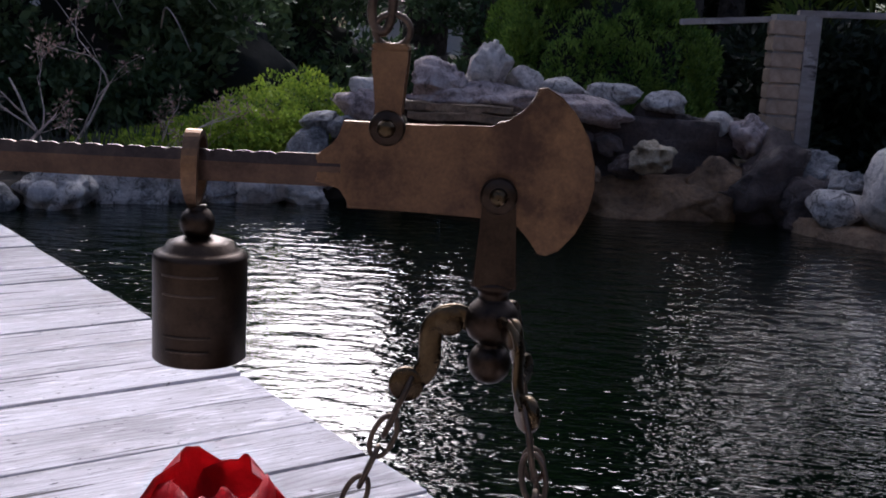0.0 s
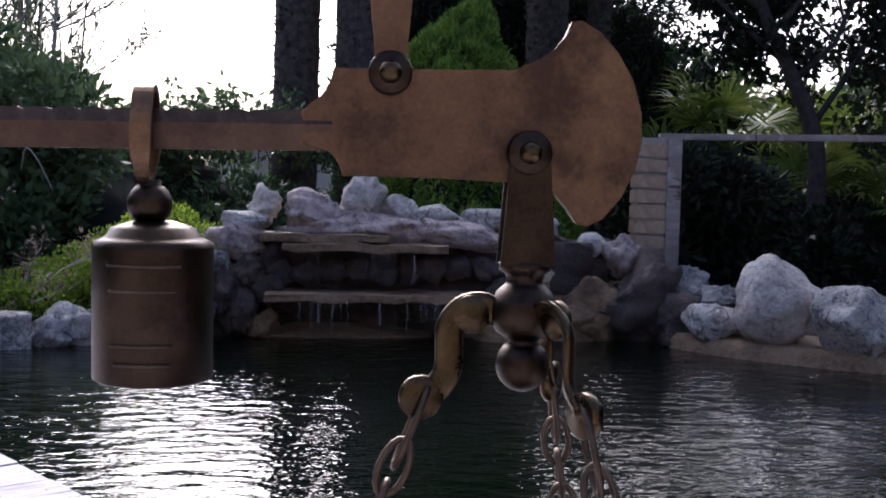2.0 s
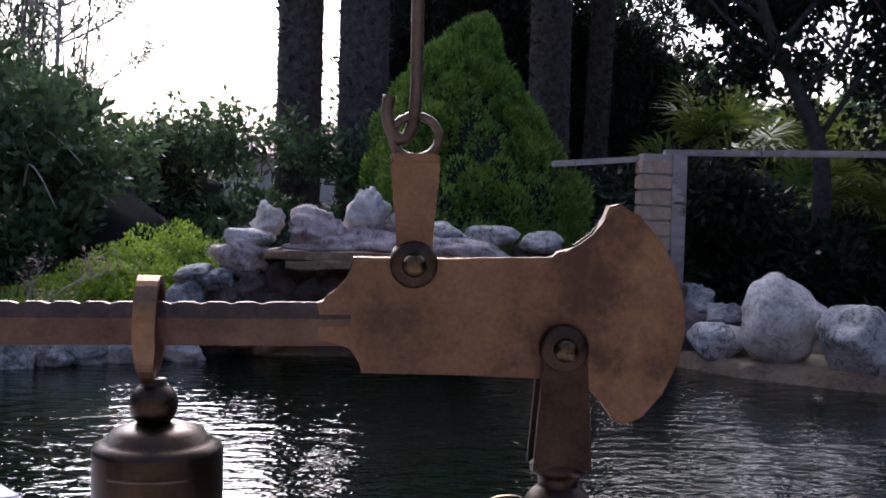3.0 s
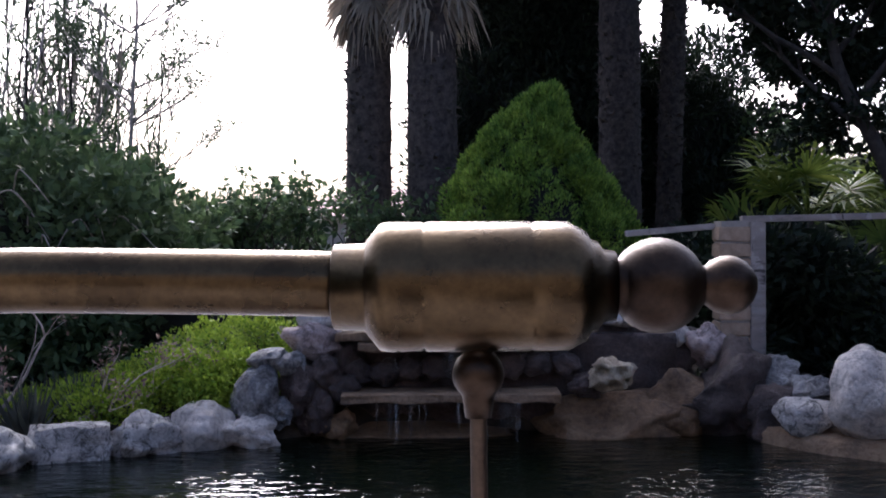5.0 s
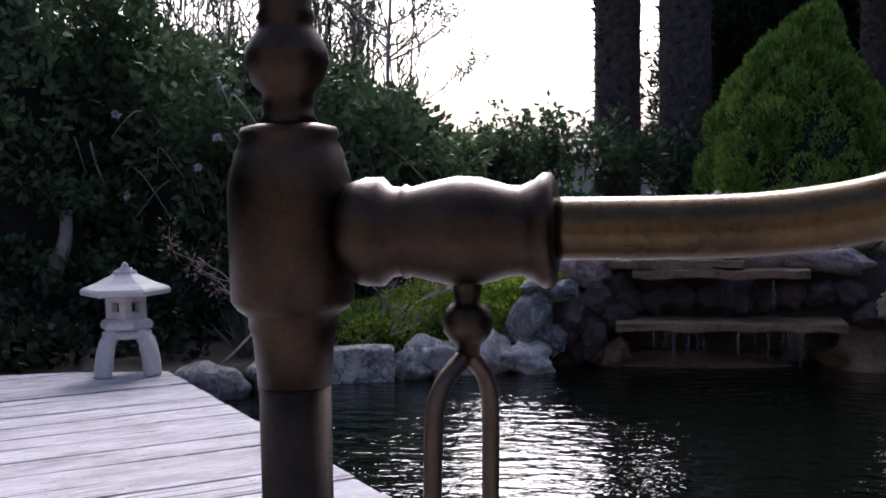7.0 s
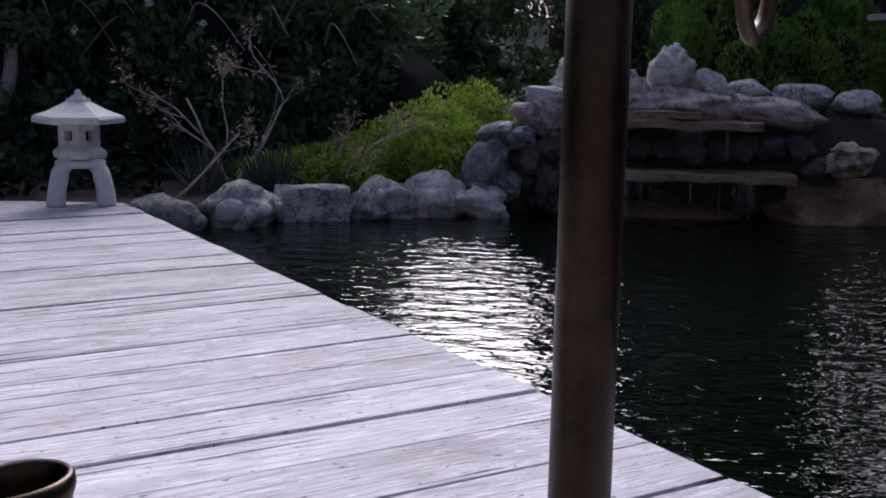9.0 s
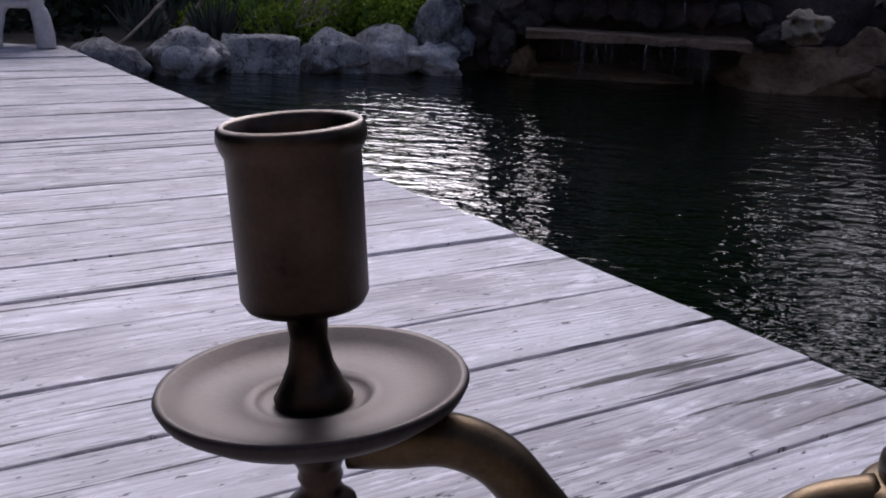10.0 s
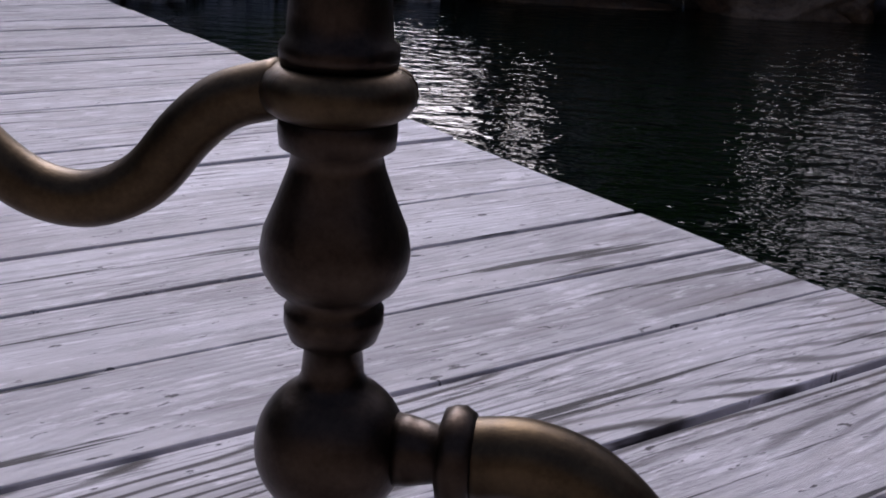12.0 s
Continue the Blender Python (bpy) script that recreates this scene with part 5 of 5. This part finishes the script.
def build_reeds():
    """Tall thin canes with narrow leaves against the sky."""
    rnd = random.Random(14)
    for k in range(84):
        x, y = (rnd.uniform(-3.5, -1.75), rnd.uniform(5.9, 7.2)) if k % 5 else (rnd.uniform(-2.2, -1.4), rnd.uniform(6.2, 7.4))
        h = rnd.uniform(1.7, 3.0) * (1.0 if x < -1.9 else 0.85)
        lean = (rnd.gauss(0, 0.16), rnd.gauss(0, 0.1))
        s = plant("cane", "tall thin grey-green cane with narrow leaves", "bamboo", (x, y, -0.03), "canes behind the shrubs")
        pts = [(x + lean[0] * f * f, y + lean[1] * f * f, -0.05 + h * f) for f in [i / 8 for i in range(9)]]
        bm = tube(pts, [0.011 * (1 - 0.75 * i / 8) for i in range(9)], 6)
        for _ in range(rnd.randint(4, 8)):
            f = rnd.uniform(0.35, 0.98)
            q = Vector((x + lean[0] * f * f, y + lean[1] * f * f, h * f))
            d = Vector((rnd.gauss(0, 0.4), rnd.gauss(0, 0.4), rnd.uniform(0.5, 1.2))).normalized() * rnd.uniform(0.15, 0.4)
            tube([q, q + d * 0.5 + Vector((0, 0, 0.02)), q + d], [0.005, 0.004, 0.002], 4, bm)
        part("stem", bm, PALE_STEM if k % 3 else DARK_BARK, s)
        rng = np.random.default_rng(200 + k)
        f = rng.uniform(0.3, 1.0, 75)
        pos = np.stack([x + lean[0] * f * f, y + lean[1] * f * f, h * f], 1) + rng.normal(size=(75, 3)) * (0.09, 0.09, 0.05)
        put("foliage", leaf_cloud("foliage", pos, 0.12, 0.012, 300 + k, np.array([0, 0, 0.9]), 0.7), REED_LEAF, s)


build_reeds()


def build_sapling():
    """The slim tree that stands alone against the bright sky."""
    s = plant("sapling", "slim feathery sapling standing against the sky", "tree", (-1.42, 6.0, -0.03))
    rnd = random.Random(23)
    part("trunk", tube(curve_points([(-1.42, 6.0, -0.05), (-1.40, 6.0, 0.6), (-1.42, 6.0, 1.2), (-1.38, 6.0, 1.9), (-1.40, 6.0, 2.4)], 5), [0.017 - 0.0006 * k for k in range(21)], 8), PALE_STEM, s)
    tips = []
    for k in range(16):
        z = rnd.uniform(0.8, 2.3)
        d = (rnd.choice((-1, 1)) * rnd.uniform(0.5, 1), rnd.gauss(0, 0.4), rnd.uniform(0.1, 0.8))
        if k == 0:
            z, d = 0.92, (0.95, 0, 0.75)
        br = branchy((-1.41, 6.0, z), d, 0.36, 0.007, 2, rnd, [], 0.4, 3, 0.15)
        tagged(part("branch", twig_mesh(br, 4), PALE_STEM, s), kind="stuff")
        tips += [q for b in br for q in b[0][2:]]
    rng = np.random.default_rng(5)
    pos = np.repeat(np.array([tuple(t) for t in tips]), 5, axis=0) + rng.normal(size=(len(tips) * 5, 3)) * 0.015
    put("foliage", leaf_cloud("foliage", pos, 0.05, 0.008, 6, np.array([0, 0, 0.5]), 0.8), REED_LEAF, s)


build_sapling()


def build_arching_shoots():
    rnd = random.Random(31)
    for k in range(26):
        x, y, z = rnd.uniform(-2.9, -1.2), rnd.uniform(4.62, 4.85), rnd.uniform(0.55, 1.15)
        z = min(z, 1.25 - 0.6 * max(0, x + 1.75))
        L = rnd.uniform(0.25, 0.5)
        dx = rnd.choice((-1, 1, 1)) * rnd.uniform(0.2, 0.6) * L
        pts = curve_points([(x, y + 0.1, z - 0.05), (x + dx * 0.4, y, z + 0.04), (x + dx * 0.9, y - 0.05, z - 0.02 * L), (x + dx * 1.5, y - 0.08, z - 0.35 * L)], 4)
        bm = tube(pts, [0.0045] * 5 + [0.0035] * 4 + [0.0022] * 4, 5)
        s = part("arching_shoot", bm, PALE_STEM if k % 2 else TWIG)
        tagged(s, "thin arching bare shoot hanging out of the shrub", "branch", "arching shoots")
    for k, (x, y, z) in enumerate(((-1.86, 4.58, 0.83), (-1.72, 4.6, 0.62), (-1.96, 4.6, 0.70), (-2.35, 4.6, 0.95), (-2.3, 4.58, 0.58))):
        f = thing("white_rose", "small white rose bloom on the dark shrub", "flower", (x, y, z), "white blooms on the shrub")
        pos = np.array([(x, y, z)] * 40) + np.random.default_rng(k).normal(size=(40, 3)) * 0.005
        put("bloom", leaf_cloud("bloom", pos, 0.014, 0.012, k, None), CONCRETE, f)


build_arching_shoots()


def build_loose_sprays():
    """Single sprays that break the outline of the low hedge."""
    s = plant("hedge_sprays", "loose leafy sprays rising from the low hedge", "hedge", (-0.7, 6.4, 0.5))
    rnd = random.Random(8)
    tips, allb = [], []
    for k in range(60):
        x = rnd.uniform(-1.8, 0.4)
        br = branchy((x, rnd.uniform(6.1, 6.7), 0.60), (rnd.gauss(0, 0.4), rnd.gauss(0, 0.2), 1), rnd.uniform(0.16, 0.34), 0.004, 1, rnd, [], 0.5, 3, 0.1)
        allb += br
        tips += [q for b in br for q in b[0][1:]]
    tagged(part("shoot_frame", twig_mesh(allb, 4), DARK_BARK, s), kind="stuff")
    rng = np.random.default_rng(9)
    pos = np.repeat(np.array([tuple(t) for t in tips]), 3, axis=0) + rng.normal(size=(len(tips) * 3, 3)) * 0.02
    put("foliage", leaf_cloud("foliage", pos, 0.05, 0.028, 10, None), HEDGE_LEAF, s)


build_loose_sprays()


def build_right_garden():
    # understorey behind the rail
    build_hedge("shrub", "evergreen undergrowth behind the fence rail, shade put into its dark leaves", (3.0, 5.6, 0), scatter(81, 210, (1.7, 5.3, -0.05), (5.2, 6.6, 0.62), 0.2, lambda x, y: 0.62 if x < 2.3 else 0.30 + 0.08 * math.sin(x * 5)), 220, 0, SHADED_LEAF, 82, (0.07, 0.03), [((3.4, 6.3, 0.0), (1.7, 0.4, 0.4))], category="shrub")
    build_hedge("shrub", "sunlit mixed shrubs farther back", (4.0, 9.0, 0), scatter(83, 230, (2.5, 8.4, 0.0), (7.0, 9.6, 1.5), 0.26, lambda x, y: 1.25 + 0.25 * math.sin(x * 3)), 220, 0, HEDGE_LEAF, 84, (0.09, 0.04), [((4.8, 9.2, 0.5), (2.2, 0.4, 0.8))], category="shrub")
    for k, (x, y, z, n, L) in enumerate(((2.55, 6.9, 0.75, 13, 0.75), (3.25, 7.2, 0.62, 12, 0.8), (2.1, 6.6, 0.55, 9, 0.5), (3.7, 6.6, 0.7, 10, 0.7), (2.75, 6.2, 0.42, 11, 0.55), (3.3, 6.0, 0.36, 11, 0.5), (3.05, 6.5, 0.5, 10, 0.6))):
        s = plant("fan_palm", "young yellow-green fan palm in the undergrowth", "palm", (x, y, -0.03), "fan palms behind the fence")
        part("trunk", tube([(x, y, -0.05), (x, y, z * 0.6), (x, y, z)], 0.05, 10), BARK, s)
        fronds(s, (x, y, z), n, L, 40 + k, FAN_LEAF, (-20, 75), blades=20)
    # leaning broadleaf tree
    s = plant("broadleaf_tree", "leaning dark-barked tree with small leaves against the sky", "tree", (2.66, 5.7, -0.03))
    rnd = random.Random(17)
    part("trunk", tube(curve_points([(2.70, 5.7, -0.05), (2.68, 5.7, 0.4), (2.66, 5.7, 0.78), (2.54, 5.7, 1.08), (2.40, 5.7, 1.35), (2.30, 5.7, 1.62), (2.26, 5.7, 2.0)], 5), [0.058 - 0.0012 * k for k in range(31)], 10), DARK_BARK, s)
    tips = []
    for z, d in ((0.85, (0.9, 0.1, 0.8)), (1.1, (1, 0, 0.9)), (1.2, (-0.8, 0.2, 0.6)), (1.35, (0.7, -0.2, 0.9)), (1.45, (-0.9, 0, 0.7)), (1.6, (0.8, 0.2, 0.6)), (1.75, (-0.6, 0.1, 0.8)), (1.9, (0.5, -0.1, 1))):
        x = float(np.interp(z, [0.78, 1.08, 1.35, 1.62, 2.0], [2.66, 2.54, 2.40, 2.30, 2.26]))
        br = branchy((x, 5.7, z), d, 0.75, 0.02, 3, rnd, [], 0.55, 3, 0.1)
        tagged(part("limb", twig_mesh(br, 5), DARK_BARK, s), kind="stuff")
        tips += [q for b in br if b[1][0] < 0.008 for q in b[0][1:]]
    rng = np.random.default_rng(19)
    pos = np.repeat(np.array([tuple(t) for t in tips]), 24, axis=0)
    pos = pos + rng.normal(size=pos.shape) * 0.035
    put("foliage", leaf_cloud("foliage", pos, 0.05, 0.026, 20, None), SHADED_LEAF, s)
    s = plant("broadleaf_tree", "leafy tree overhanging the rail, shade put into its dark leaves", "tree", (3.9, 5.9, -0.03))
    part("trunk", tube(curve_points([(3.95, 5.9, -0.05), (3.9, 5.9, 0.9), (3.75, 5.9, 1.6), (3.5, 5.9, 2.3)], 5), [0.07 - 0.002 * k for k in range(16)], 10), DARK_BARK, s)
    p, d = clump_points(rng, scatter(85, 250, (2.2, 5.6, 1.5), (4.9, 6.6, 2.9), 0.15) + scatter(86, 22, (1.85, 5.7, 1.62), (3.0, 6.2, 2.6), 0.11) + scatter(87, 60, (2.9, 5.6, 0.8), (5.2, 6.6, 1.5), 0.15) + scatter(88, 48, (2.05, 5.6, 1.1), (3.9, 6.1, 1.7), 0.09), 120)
    put("foliage", leaf_cloud("foliage", p, 0.055, 0.028, 21, d * 0.4), SHADED_LEAF, s)


build_right_garden()


def build_far_house():
    s = thing("far_house", "cream house with a pinkish tiled roof beyond the hedge", "house", (-0.6, 14.0, 0))
    part("wall", box(3.0, 3.0, 1.0, 0, Matrix.Translation((0.0, 14.0, 0.4))), PLASTER, s, rounded=False)
    bm = bmesh.new()
    v = [bm.verts.new(q) for q in ((-1.7, 12.3, 0.88), (1.7, 12.3, 0.88), (1.7, 15.7, 0.88), (-1.7, 15.7, 0.88), (-0.9, 14.0, 1.24), (0.9, 14.0, 1.24))]
    for f in ((0, 1, 5, 4), (1, 2, 5), (2, 3, 4, 5), (3, 0, 4), (3, 2, 1, 0)):
        bm.faces.new([v[i] for i in f])
    part("roof", bm, ROOF, s, rounded=False)


build_far_house()

# Covers pale soil; the shade under the shrubs is in the leaf colour.
tagged(build_hedge("ground_ivy", "low ivy under the shrubs, shade put into its near-black leaves", (-2.8, 4.2, 0), scatter(95, 130, (-4.6, 3.75, -0.05), (-1.75, 4.7, 0.16), 0.13) + scatter(97, 60, (-4.2, 3.42, -0.06), (-2.0, 3.8, 0.08), 0.11), 130, 0, SHADED_LEAF, 96, (0.05, 0.03), category="ivy"), kind="stuff")

# ---- closing the garden behind and beside the camera: unseen, added to block sky light ----
# Added wall out of view: dark low reflection in the brass, sky above.
ob = part("house_wall", box(13, 0.25, 2.3, 0, Matrix.Translation((0.2, -3.3, 1.05))), UNSEEN_WALL, rounded=False)
tagged(ob, "plain brown unseen wall, added to block sky light and darken reflections", "wall", kind="structure")
# Hedges added at both sides to hold back sky light.
build_hedge("added_side_hedge", "tall added hedge blocking sky light from the side", (-5.6, 0.5, 0), scatter(91, 330, (-6.0, -3.2, 0.0), (-4.9, 4.6, 3.2), 0.3), 130, 0, HEDGE_LEAF, 92, (0.1, 0.05), [((-5.6, 0.6, 1.3), (0.45, 4.4, 2.2))])
build_hedge("added_side_hedge", "tall added hedge, unseen, blocking sky light beyond the pond", (5.9, 1.5, 0), scatter(93, 330, (5.5, -3.2, 0.0), (6.6, 6.4, 3.2), 0.3), 130, 0, SHADED_LEAF, 94, (0.1, 0.05), [((6.1, 1.5, 1.3), (0.45, 4.9, 2.2))])

build_deck()
